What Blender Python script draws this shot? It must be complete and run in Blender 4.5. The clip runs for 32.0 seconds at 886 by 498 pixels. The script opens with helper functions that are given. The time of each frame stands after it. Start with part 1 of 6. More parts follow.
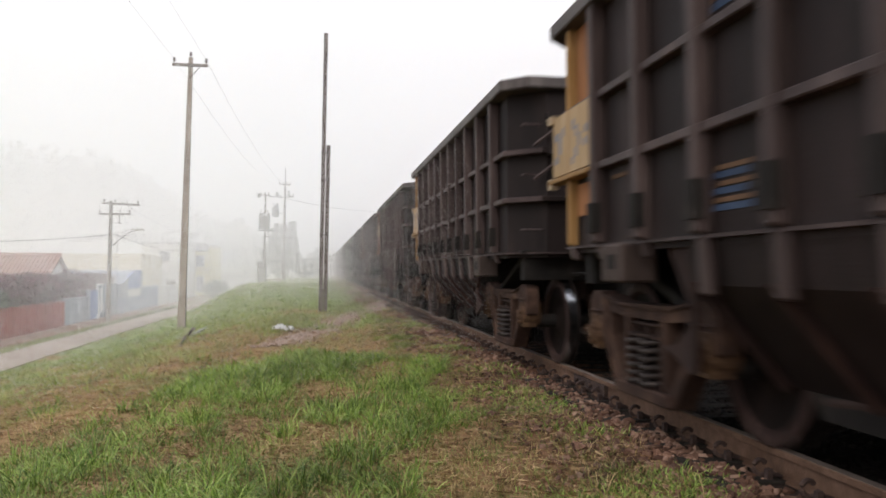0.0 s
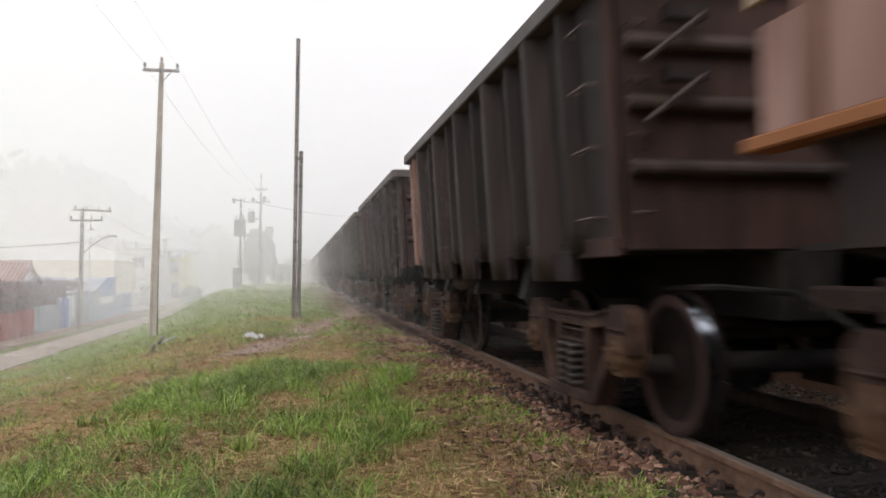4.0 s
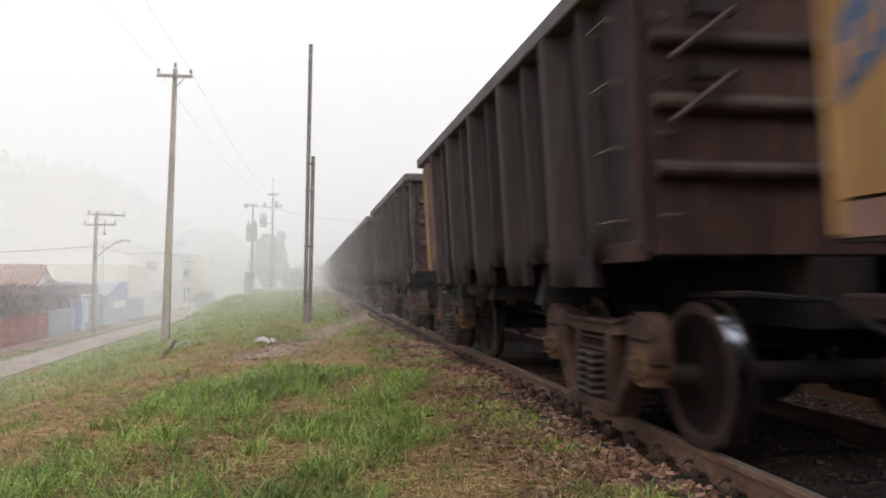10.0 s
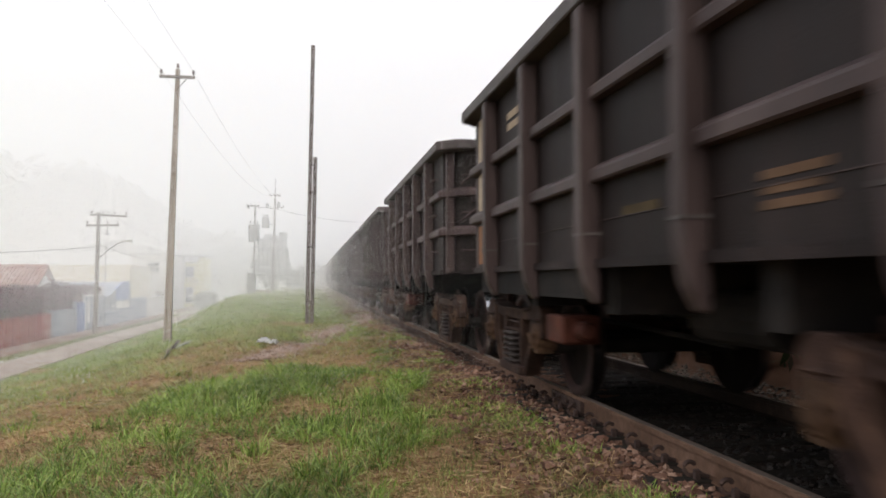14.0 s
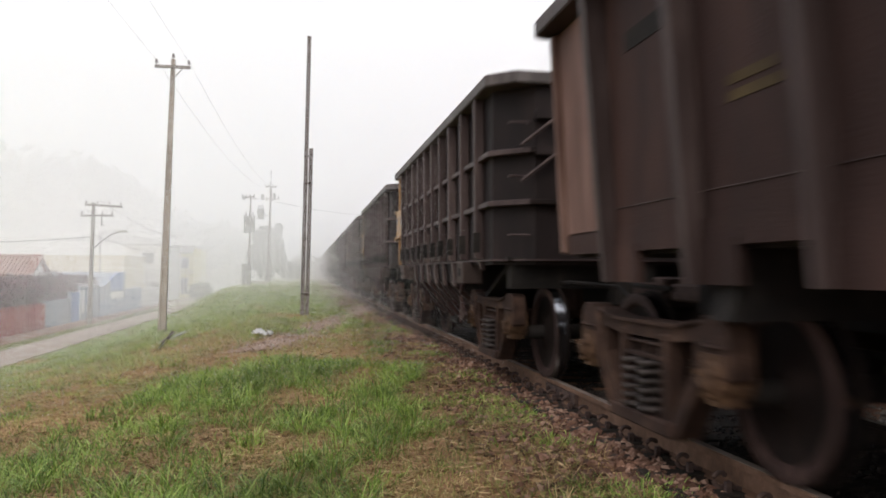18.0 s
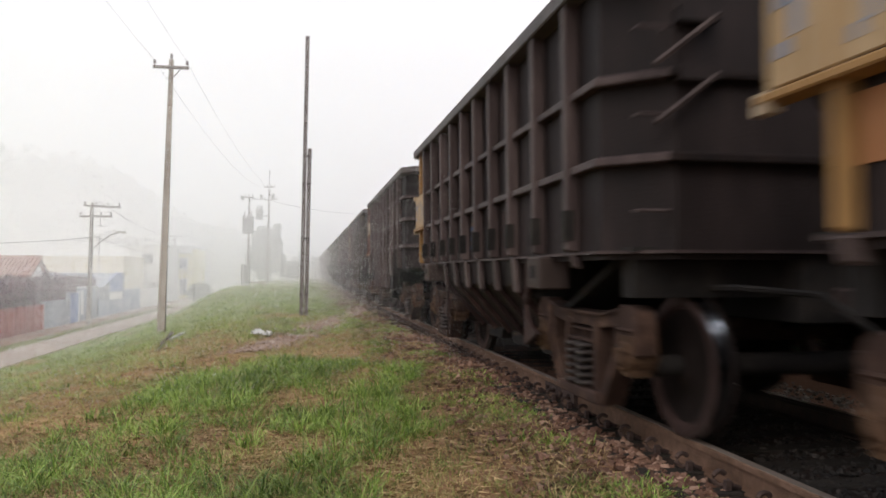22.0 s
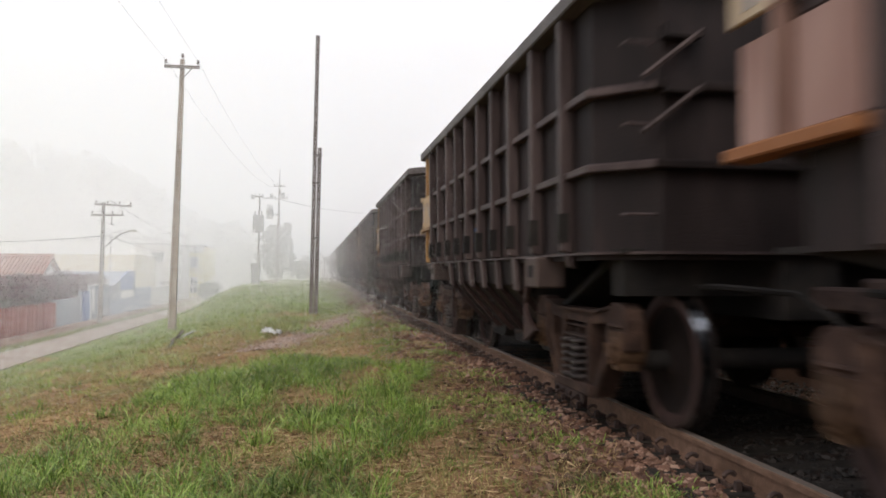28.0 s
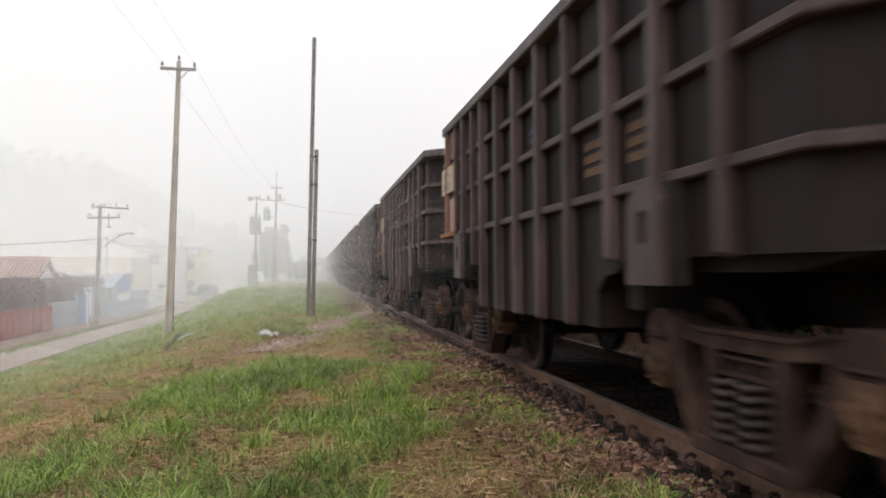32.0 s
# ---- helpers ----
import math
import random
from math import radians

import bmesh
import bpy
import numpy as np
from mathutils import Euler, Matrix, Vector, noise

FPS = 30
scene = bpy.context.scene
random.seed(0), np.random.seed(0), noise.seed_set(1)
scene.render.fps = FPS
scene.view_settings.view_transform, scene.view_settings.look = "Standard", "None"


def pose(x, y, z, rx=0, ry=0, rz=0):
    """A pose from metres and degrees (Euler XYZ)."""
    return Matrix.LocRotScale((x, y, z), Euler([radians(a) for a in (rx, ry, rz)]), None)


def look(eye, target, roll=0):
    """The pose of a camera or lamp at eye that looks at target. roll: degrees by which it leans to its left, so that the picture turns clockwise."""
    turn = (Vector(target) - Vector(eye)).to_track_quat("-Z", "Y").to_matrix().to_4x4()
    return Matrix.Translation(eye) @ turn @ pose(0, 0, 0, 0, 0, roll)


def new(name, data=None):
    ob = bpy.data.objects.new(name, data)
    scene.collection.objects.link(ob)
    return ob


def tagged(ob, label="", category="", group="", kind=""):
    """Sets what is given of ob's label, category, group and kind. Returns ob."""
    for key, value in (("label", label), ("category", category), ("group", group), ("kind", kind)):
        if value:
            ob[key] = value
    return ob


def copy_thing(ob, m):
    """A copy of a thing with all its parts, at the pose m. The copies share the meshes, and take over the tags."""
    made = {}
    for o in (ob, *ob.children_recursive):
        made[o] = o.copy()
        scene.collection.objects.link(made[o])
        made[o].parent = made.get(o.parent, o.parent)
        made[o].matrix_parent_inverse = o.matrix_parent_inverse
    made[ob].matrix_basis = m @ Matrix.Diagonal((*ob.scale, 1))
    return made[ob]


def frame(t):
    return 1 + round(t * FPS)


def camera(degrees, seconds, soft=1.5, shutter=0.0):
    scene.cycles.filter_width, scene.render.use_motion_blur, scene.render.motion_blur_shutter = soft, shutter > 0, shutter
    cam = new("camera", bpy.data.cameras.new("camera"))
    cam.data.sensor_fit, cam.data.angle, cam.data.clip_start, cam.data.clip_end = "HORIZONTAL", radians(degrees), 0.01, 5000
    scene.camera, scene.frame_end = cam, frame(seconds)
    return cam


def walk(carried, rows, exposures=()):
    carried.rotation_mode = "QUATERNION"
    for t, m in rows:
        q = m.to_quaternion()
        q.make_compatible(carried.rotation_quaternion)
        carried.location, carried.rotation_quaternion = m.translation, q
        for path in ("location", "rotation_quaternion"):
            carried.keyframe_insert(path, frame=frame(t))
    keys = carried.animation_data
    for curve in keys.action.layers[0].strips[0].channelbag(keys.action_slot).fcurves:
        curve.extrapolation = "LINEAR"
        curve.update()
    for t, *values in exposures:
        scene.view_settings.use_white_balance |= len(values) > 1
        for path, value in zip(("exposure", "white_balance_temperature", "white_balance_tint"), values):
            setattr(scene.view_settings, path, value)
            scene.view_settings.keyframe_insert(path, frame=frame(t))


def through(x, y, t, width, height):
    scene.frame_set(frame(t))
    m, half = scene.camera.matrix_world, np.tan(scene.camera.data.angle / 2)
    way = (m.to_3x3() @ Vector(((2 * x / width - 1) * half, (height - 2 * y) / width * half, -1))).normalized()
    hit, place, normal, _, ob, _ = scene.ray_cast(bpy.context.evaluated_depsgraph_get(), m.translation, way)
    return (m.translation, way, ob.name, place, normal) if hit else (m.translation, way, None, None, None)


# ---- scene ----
# The hand-held camera: seconds, heading right of the track, tilt up, lean, shift across, shift up
VIEW = [
    (0.0, 9.111, 1.522, -0.065, -0.16, -0.05),
    (0.5, 8.947, 1.178, -0.488, -0.13, -0.05),
    (1.0, 8.468, 1.140, -0.459, -0.08, -0.04),
    (1.5, 7.659, 0.894, 0.011, -0.01, -0.03),
    (2.0, 8.322, 0.381, 0.178, 0.00, 0.00),
    (2.5, 8.830, 1.585, -0.941, 0.00, 0.00),
    (3.0, 10.277, 1.683, -0.281, 0.00, 0.00),
    (3.5, 10.691, 1.713, -0.442, 0.00, 0.00),
    (5.5, 10.545, 2.212, -0.131, 0.00, 0.00),
    (6.0, 9.918, 1.962, -0.434, 0.00, 0.00),
    (6.5, 9.433, 1.839, -0.501, 0.00, 0.00),
    (7.0, 9.329, 1.833, -0.444, 0.00, 0.00),
    (7.5, 9.519, 1.913, -0.442, 0.00, 0.00),
    (8.0, 9.572, 1.975, -0.230, 0.00, 0.00),
    (8.5, 9.566, 2.120, -0.255, 0.00, 0.00),
    (9.0, 9.568, 2.167, -0.296, 0.00, 0.00),
    (9.5, 9.815, 2.208, -0.399, 0.00, 0.00),
    (10.0, 9.865, 2.224, -0.210, 0.00, 0.00),
    (10.5, 10.007, 2.306, -0.174, 0.00, 0.00),
    (11.0, 10.143, 2.371, -0.047, 0.00, 0.00),
    (11.5, 10.178, 2.474, -0.101, 0.00, 0.00),
    (12.0, 10.191, 2.455, -0.041, 0.00, 0.00),
    (12.5, 9.994, 2.457, 0.078, 0.00, 0.00),
    (13.0, 9.982, 2.404, -0.000, 0.00, 0.00),
    (13.5, 9.977, 2.385, 0.005, 0.00, 0.00),
    (14.0, 9.715, 2.301, -0.130, 0.00, 0.00),
    (14.5, 10.569, 2.166, 0.229, 0.00, 0.00),
    (16.5, 10.864, 2.509, 0.255, 0.00, 0.00),
    (17.0, 10.672, 2.170, 0.278, 0.00, 0.00),
    (17.5, 10.130, 1.872, 0.395, 0.00, 0.00),
    (18.0, 10.048, 1.727, 0.200, 0.00, 0.00),
    (18.5, 10.097, 1.745, 0.172, 0.00, 0.00),
    (19.0, 10.229, 1.789, 0.132, 0.00, 0.00),
    (19.5, 10.343, 1.899, 0.241, 0.00, 0.00),
    (20.0, 10.366, 1.908, 0.185, 0.00, 0.00),
    (20.5, 10.236, 1.729, 0.089, 0.00, 0.00),
    (21.0, 10.110, 1.652, 0.220, 0.00, 0.00),
    (21.5, 10.073, 1.635, 0.050, 0.00, 0.00),
    (22.0, 10.125, 1.704, 0.008, 0.00, 0.00),
    (22.5, 10.167, 1.725, -0.087, 0.00, 0.00),
    (23.0, 10.088, 1.654, -0.031, 0.00, 0.00),
    (23.5, 10.014, 1.625, 0.042, 0.00, 0.00),
    (24.0, 9.970, 1.609, 0.009, 0.00, 0.00),
    (24.5, 9.957, 1.566, 0.058, 0.00, 0.00),
    (25.0, 9.910, 1.570, 0.065, 0.00, 0.00),
    (25.5, 9.787, 1.563, 0.091, 0.00, 0.00),
    (26.0, 9.556, 1.611, 0.021, 0.00, 0.00),
    (26.5, 9.366, 1.589, 0.117, 0.00, 0.00),
    (28.5, 9.420, 1.677, 0.168, 0.00, 0.00),
    (29.0, 9.376, 1.703, 0.150, 0.00, 0.00),
    (29.5, 9.411, 1.724, 0.063, 0.00, 0.00),
    (30.0, 9.712, 1.677, -0.131, 0.00, 0.00),
    (30.5, 9.819, 1.649, -0.080, 0.00, 0.00),
    (31.0, 9.839, 1.633, 0.057, 0.00, 0.00),
    (31.5, 9.658, 1.625, 0.026, 0.00, 0.00),
    (32.0, 9.625, 1.756, -0.044, 0.00, 0.00),
]
EYE = Vector((0.0, 0.0, 1.12))


def held(t, turn, tilt, lean, dx, dz):
    m = Matrix.Translation(EYE + Vector((dx, 0, dz)))
    return t, m @ pose(0, 0, 0, 0, 0, -turn) @ pose(0, 0, 0, 90 + tilt) @ pose(0, 0, 0, 0, 0, lean)


cam = camera(60, 32.0, soft=1.7, shutter=0.5)
walk(cam, [held(*row) for row in VIEW])

# ---- light: a foggy, white morning sky and a faint wide sun behind it ----
SUN_HIGH, SUN_ROUND = radians(48), radians(200)
world = bpy.data.worlds.new("sky")
scene.world = world
world.use_nodes = True
wn = world.node_tree.nodes
wl = world.node_tree.links
sky = wn.new("ShaderNodeTexSky")
sky.sky_type, sky.sun_disc = "NISHITA", False
sky.sun_elevation, sky.sun_rotation = SUN_HIGH, SUN_ROUND
sky.dust_density, sky.air_density = 6.0, 1.5
clear = wn["Background"]
clear.inputs["Strength"].default_value = 0.05
wl.new(sky.outputs[0], clear.inputs["Color"])
cloud = wn.new("ShaderNodeBackground")
cloud.inputs["Color"].default_value = (0.955, 0.98, 1.065, 1)
cloud.inputs["Strength"].default_value = 0.77
both = wn.new("ShaderNodeAddShader")
wl.new(clear.outputs[0], both.inputs[0])
wl.new(cloud.outputs[0], both.inputs[1])
wl.new(both.outputs[0], wn["World Output"].inputs["Surface"])
sun = new("sun", bpy.data.lights.new("sun", "SUN"))
sun.data.energy, sun.data.angle, sun.data.color = 0.5, radians(40), (1.0, 0.985, 0.96)
sun.matrix_world = look((-20, -25, 40), (0, 10, 0))
scene.view_settings.exposure = 0.58


# ---- materials ----
def surface(name, colours, rough=0.8, metal=0.0, grain=8.0, blotch=1.2, bump=0.2, vary=0.0, fine=60.0, spread=0.5, streak=1.0):
    """A procedural surface: colours mixed by large blotches and fine grain, with a little relief."""
    m = bpy.data.materials.new(name)
    m.use_nodes = True
    n, l = m.node_tree.nodes, m.node_tree.links
    b = n["Principled BSDF"]
    at = n.new("ShaderNodeTexCoord")
    big, small, tiny = (n.new("ShaderNodeTexNoise") for _ in range(3))
    for tex, size, detail in ((big, blotch, 5), (small, grain, 6), (tiny, fine, 4)):
        tex.inputs["Scale"].default_value, tex.inputs["Detail"].default_value = size, detail
        if streak != 1.0 and tex is not tiny:
            run = n.new("ShaderNodeVectorMath")
            run.operation = "MULTIPLY"
            run.inputs[1].default_value = (1, 1, streak)
            l.new(at.outputs["Object"], run.inputs[0])
            l.new(run.outputs[0], tex.inputs["Vector"])
        else:
            l.new(at.outputs["Object"], tex.inputs["Vector"])
    ramp = n.new("ShaderNodeValToRGB")
    els = ramp.color_ramp.elements
    while len(els) < len(colours):
        els.new(0.5)
    for i, c in enumerate(colours):
        els[i].position = 0.5 + spread * 0.5 * (2 * i / max(1, len(colours) - 1) - 1) * 0.75
        els[i].color = (*c, 1)
    add = n.new("ShaderNodeMath")
    add.operation = "MULTIPLY_ADD"
    l.new(small.outputs[0], add.inputs[0])
    add.inputs[1].default_value = 0.45
    half = n.new("ShaderNodeMath")
    half.operation = "MULTIPLY"
    l.new(big.outputs[0], half.inputs[0])
    half.inputs[1].default_value = 0.55
    l.new(half.outputs[0], add.inputs[2])
    l.new(add.outputs[0], ramp.inputs[0])
    colour = ramp.outputs[0]
    if vary:
        info = n.new("ShaderNodeObjectInfo")
        hsv = n.new("ShaderNodeHueSaturation")
        rng = n.new("ShaderNodeMapRange")
        rng.inputs[3].default_value, rng.inputs[4].default_value = 1 - vary, 1 + vary
        l.new(info.outputs["Random"], rng.inputs[0])
        l.new(rng.outputs[0], hsv.inputs["Value"])
        l.new(colour, hsv.inputs["Color"])
        colour = hsv.outputs[0]
    l.new(colour, b.inputs["Base Color"])
    b.inputs["Metallic"].default_value = metal
    b.inputs["Specular IOR Level"].default_value = 0.5 if rough < 0.5 else 0.12
    rr = n.new("ShaderNodeMapRange")
    rr.inputs[3].default_value, rr.inputs[4].default_value = max(0.05, rough - 0.15), min(1, rough + 0.15)
    l.new(small.outputs[0], rr.inputs[0])
    l.new(rr.outputs[0], b.inputs["Roughness"])
    if bump:
        bp = n.new("ShaderNodeBump")
        bp.inputs["Strength"].default_value, bp.inputs["Distance"].default_value = bump, 0.02
        l.new(tiny.outputs[0], bp.inputs["Height"])
        l.new(bp.outputs[0], b.inputs["Normal"])
    return m


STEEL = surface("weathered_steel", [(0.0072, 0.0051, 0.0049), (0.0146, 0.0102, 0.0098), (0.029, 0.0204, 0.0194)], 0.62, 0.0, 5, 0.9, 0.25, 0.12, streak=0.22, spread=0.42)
RIB_GREY = surface("grey_pressed_rib", [(0.0125, 0.0090, 0.0083), (0.0250, 0.0180, 0.0164), (0.047, 0.0340, 0.0305)], 0.6, 0.0, 5, 0.8, 0.25, 0.12, streak=0.22, spread=0.42)
STEEL_GREY = surface("dusty_grey_steel", [(0.0092, 0.0070, 0.0066), (0.0175, 0.0128, 0.0120), (0.033, 0.0244, 0.0228)], 0.58, 0.0, 5, 0.8, 0.25, 0.12, streak=0.22, spread=0.42)
STEEL_RUST = surface("rusty_steel", [(0.0160, 0.0097, 0.0088), (0.0325, 0.0186, 0.0163), (0.062, 0.0345, 0.0282)], 0.7, 0.0, 6, 0.8, 0.3, 0.15, streak=0.22, spread=0.42)
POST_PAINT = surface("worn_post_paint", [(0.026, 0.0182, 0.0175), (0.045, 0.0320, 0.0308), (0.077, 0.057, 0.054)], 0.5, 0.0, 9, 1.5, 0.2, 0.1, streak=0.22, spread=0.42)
CHORD = surface("pale_top_chord", [(0.036, 0.030, 0.029), (0.062, 0.053, 0.051), (0.11, 0.095, 0.091)], 0.55, 0.0, 8, 1.5, 0.2, 0.1, streak=0.22, spread=0.42)
CAST = surface("dusty_cast_steel", [(0.015, 0.0088, 0.0072), (0.033, 0.0192, 0.0150), (0.075, 0.044, 0.031)], 0.85, 0.0, 10, 3.0, 0.5, 0.25)
CAST_OCHRE = surface("ochre_stained_casting", [(0.026, 0.015, 0.010), (0.060, 0.034, 0.021), (0.125, 0.074, 0.042)], 0.85, 0.0, 12, 4.0, 0.4, 0.3)
DARK = surface("dark_underframe", [(0.008, 0.007, 0.007), (0.016, 0.014, 0.013), (0.03, 0.025, 0.022)], 0.85, 0.0, 6, 1.5, 0.3)
SPRING = surface("spring_steel", [(0.014, 0.0105, 0.0095), (0.030, 0.0235, 0.0215), (0.068, 0.056, 0.052)], 0.55, 0.0, 20, 6, 0.1)
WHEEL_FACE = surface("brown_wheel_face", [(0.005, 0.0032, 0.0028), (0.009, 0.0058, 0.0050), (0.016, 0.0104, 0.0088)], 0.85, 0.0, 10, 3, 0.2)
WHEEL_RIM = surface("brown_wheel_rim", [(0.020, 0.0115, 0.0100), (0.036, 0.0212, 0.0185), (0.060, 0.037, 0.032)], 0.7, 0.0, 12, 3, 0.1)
TREAD = surface("polished_wheel_tread", [(0.22, 0.22, 0.23), (0.30, 0.30, 0.31), (0.38, 0.38, 0.39)], 0.2, 1.0, 20, 6, 0.02)
YELLOW = surface("faded_yellow_paint", [(0.125, 0.068, 0.024), (0.21, 0.120, 0.046), (0.29, 0.178, 0.080)], 0.6, 0.0, 6, 2.0, 0.15, 0.12, streak=0.22, spread=0.42)
ORANGE = surface("orange_brown_paint", [(0.12, 0.046, 0.02), (0.20, 0.085, 0.036), (0.27, 0.13, 0.06)], 0.65, 0.0, 6, 2.0, 0.15, 0.12, streak=0.22, spread=0.42)
CREAM_RED = surface("pink_faded_red_paint", [(0.16, 0.085, 0.068), (0.24, 0.15, 0.125), (0.31, 0.21, 0.18)], 0.65, 0.0, 6, 2.0, 0.15, 0.12, streak=0.22, spread=0.42)
CREAM = surface("grimy_cream_plate", [(0.20, 0.145, 0.09), (0.30, 0.23, 0.155), (0.38, 0.31, 0.22)], 0.6, 0.0, 7, 2.5, 0.15, 0.1, streak=0.22, spread=0.42)
BLUE = surface("faded_blue_paint", [(0.014, 0.022, 0.040), (0.026, 0.039, 0.068), (0.044, 0.064, 0.104)], 0.6, 0.0, 9, 3, 0.1, 0.1)
LOGO_BLUE = surface("weathered_blue_paint", [(0.030, 0.050, 0.085), (0.052, 0.082, 0.135), (0.085, 0.12, 0.18)], 0.6, 0.0, 9, 3, 0.1, 0.1)
TAN_ORANGE = surface("orange_tan_paint", [(0.16, 0.075, 0.025), (0.26, 0.125, 0.045), (0.34, 0.18, 0.08)], 0.65, 0.0, 9, 3, 0.1)
TAN = surface("tan_stencil_paint", [(0.050, 0.030, 0.018), (0.082, 0.048, 0.028), (0.125, 0.076, 0.047)], 0.7, 0.0, 9, 3, 0.1)
TAN_YELLOW = surface("sun_bleached_yellow_plate", [(0.18, 0.115, 0.055), (0.28, 0.19, 0.10), (0.36, 0.265, 0.16)], 0.65, 0.0, 7, 2.5, 0.15, 0.1, streak=0.22, spread=0.42)
OCHRE_MARK = surface("ochre_stencil_paint", [(0.030, 0.021, 0.010), (0.052, 0.036, 0.016), (0.085, 0.060, 0.028)], 0.7, 0.0, 9, 3, 0.1)
PLATE_BLUE = surface("washed_out_blue_paint", [(0.09, 0.10, 0.125), (0.14, 0.15, 0.18), (0.20, 0.195, 0.20)], 0.7, 0.0, 14, 4, 0.1, 0.1)
RIB_BROWN = surface("brown_pressed_rib", [(0.019, 0.0135, 0.0122), (0.041, 0.0290, 0.0255), (0.075, 0.053, 0.045)], 0.65, 0.0, 5, 1.0, 0.25, 0.25, streak=0.22, spread=0.42)
FADED_RED = surface("dull_red_brown_paint", [(0.046, 0.024, 0.018), (0.080, 0.043, 0.033), (0.125, 0.075, 0.060)], 0.7, 0.0, 6, 1.5, 0.2, 0.2, streak=0.22, spread=0.42)
# rust taken darker: the shade between wagon ends is put into the colour
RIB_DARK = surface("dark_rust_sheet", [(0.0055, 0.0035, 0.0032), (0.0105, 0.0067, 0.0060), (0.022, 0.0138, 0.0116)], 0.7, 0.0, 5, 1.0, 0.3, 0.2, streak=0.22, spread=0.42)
TAIL_BROWN = surface("red_brown_paint", [(0.068, 0.037, 0.029), (0.115, 0.066, 0.052), (0.175, 0.108, 0.087)], 0.7, 0.0, 6, 1.5, 0.2, 0.2, streak=0.22, spread=0.42)
RED_VALVE = surface("dull_red_paint", [(0.028, 0.010, 0.007), (0.055, 0.018, 0.012), (0.09, 0.032, 0.021)], 0.7, 0.0, 9, 3, 0.1)
RAIL_PAINT = surface("brown_rail_paint", [(0.020, 0.0138, 0.0132), (0.036, 0.0252, 0.0240), (0.066, 0.048, 0.045)], 0.55, 0.0, 9, 1.5, 0.2, 0.1, spread=0.42)
PALE = surface("pale_stencil_paint", [(0.30, 0.29, 0.26), (0.42, 0.41, 0.37), (0.5, 0.49, 0.45)], 0.6, 0.0, 9, 3, 0.1)
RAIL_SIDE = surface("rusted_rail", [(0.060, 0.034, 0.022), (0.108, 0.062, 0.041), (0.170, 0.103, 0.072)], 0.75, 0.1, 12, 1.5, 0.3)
# far rail: rail colour darkened to hold the shade under the wagons
SHADED_RAIL = surface("shaded_far_rail", [(0.012, 0.008, 0.006), (0.024, 0.016, 0.012), (0.045, 0.030, 0.022)], 0.8, 0.0, 12, 1.5, 0.3)
RAIL_TOP = surface("worn_rail_head", [(0.20, 0.15, 0.12), (0.28, 0.22, 0.18), (0.36, 0.29, 0.24)], 0.4, 0.6, 15, 2, 0.05)
IRON = surface("rusty_iron", [(0.022, 0.015, 0.014), (0.045, 0.030, 0.026), (0.08, 0.052, 0.042)], 0.8, 0.0, 20, 5, 0.3)
SLEEPER = surface("weathered_sleeper", [(0.010, 0.008, 0.006), (0.020, 0.016, 0.013), (0.04, 0.032, 0.026)], 0.9, 0.0, 14, 2, 0.4, 0.2)
CONCRETE = surface("stained_concrete", [(0.19, 0.160, 0.130), (0.31, 0.268, 0.225), (0.41, 0.365, 0.315)], 0.9, 0.0, 10, 1.2, 0.3)
OLD_RAIL = surface("grey_brown_post_steel", [(0.055, 0.045, 0.04), (0.10, 0.083, 0.075), (0.15, 0.13, 0.115)], 0.75, 0.0, 14, 1.5, 0.2)
TIMBER = surface("grey_timber_pole", [(0.13, 0.115, 0.10), (0.20, 0.178, 0.16), (0.27, 0.245, 0.22)], 0.85, 0.0, 14, 1.5, 0.3)
GREY_BOX = surface("grey_painted_metal", [(0.17, 0.17, 0.165), (0.25, 0.25, 0.24), (0.32, 0.32, 0.31)], 0.6, 0.0, 8, 2, 0.1)
CERAMIC = surface("brown_ceramic", [(0.06, 0.04, 0.035), (0.10, 0.07, 0.06)], 0.3, 0.0, 8, 2, 0.0)
CABLE = surface("cable_black", [(0.05, 0.05, 0.05), (0.09, 0.09, 0.09)], 0.6, 0.0, 8, 2, 0.0)


def mist_material():
    m = bpy.data.materials.new("mist")
    m.use_nodes = True
    n, l = m.node_tree.nodes, m.node_tree.links
    n.remove(n["Principled BSDF"])
    d, t, x = n.new("ShaderNodeBsdfDiffuse"), n.new("ShaderNodeBsdfTranslucent"), n.new("ShaderNodeMixShader")
    for s in (d, t):
        s.inputs["Color"].default_value = (0.97, 0.97, 0.97, 1)
    l.new(d.outputs[0], x.inputs[1])
    l.new(t.outputs[0], x.inputs[2])
    l.new(x.outputs[0], n["Material Output"].inputs["Surface"])
    return m


MIST = mist_material()


# ---- mesh helpers ----
def box(bm, x0, x1, y0, y1, z0, z1):
    v = [bm.verts.new((x, y, z)) for x in (x0, x1) for y in (y0, y1) for z in (z0, z1)]
    for f in ((0, 1, 3, 2), (4, 6, 7, 5), (0, 4, 5, 1), (2, 3, 7, 6), (0, 2, 6, 4), (1, 5, 7, 3)):
        bm.faces.new([v[i] for i in f])
    return bm


def prism(bm, pts, a, b, axis=0):
    """A plate with the outline pts, from a to b along an axis (0: pts are y, z; 1: x, z; 2: x, y)."""
    def at(p, h):
        return {0: (h, p[0], p[1]), 1: (p[0], h, p[1]), 2: (p[0], p[1], h)}[axis]
    lo, hi = [bm.verts.new(at(p, a)) for p in pts], [bm.verts.new(at(p, b)) for p in pts]
    bm.faces.new(lo[::-1])
    bm.faces.new(hi)
    for i in range(len(pts)):
        j = (i + 1) % len(pts)
        bm.faces.new((lo[i], lo[j], hi[j], hi[i]))
    return bm


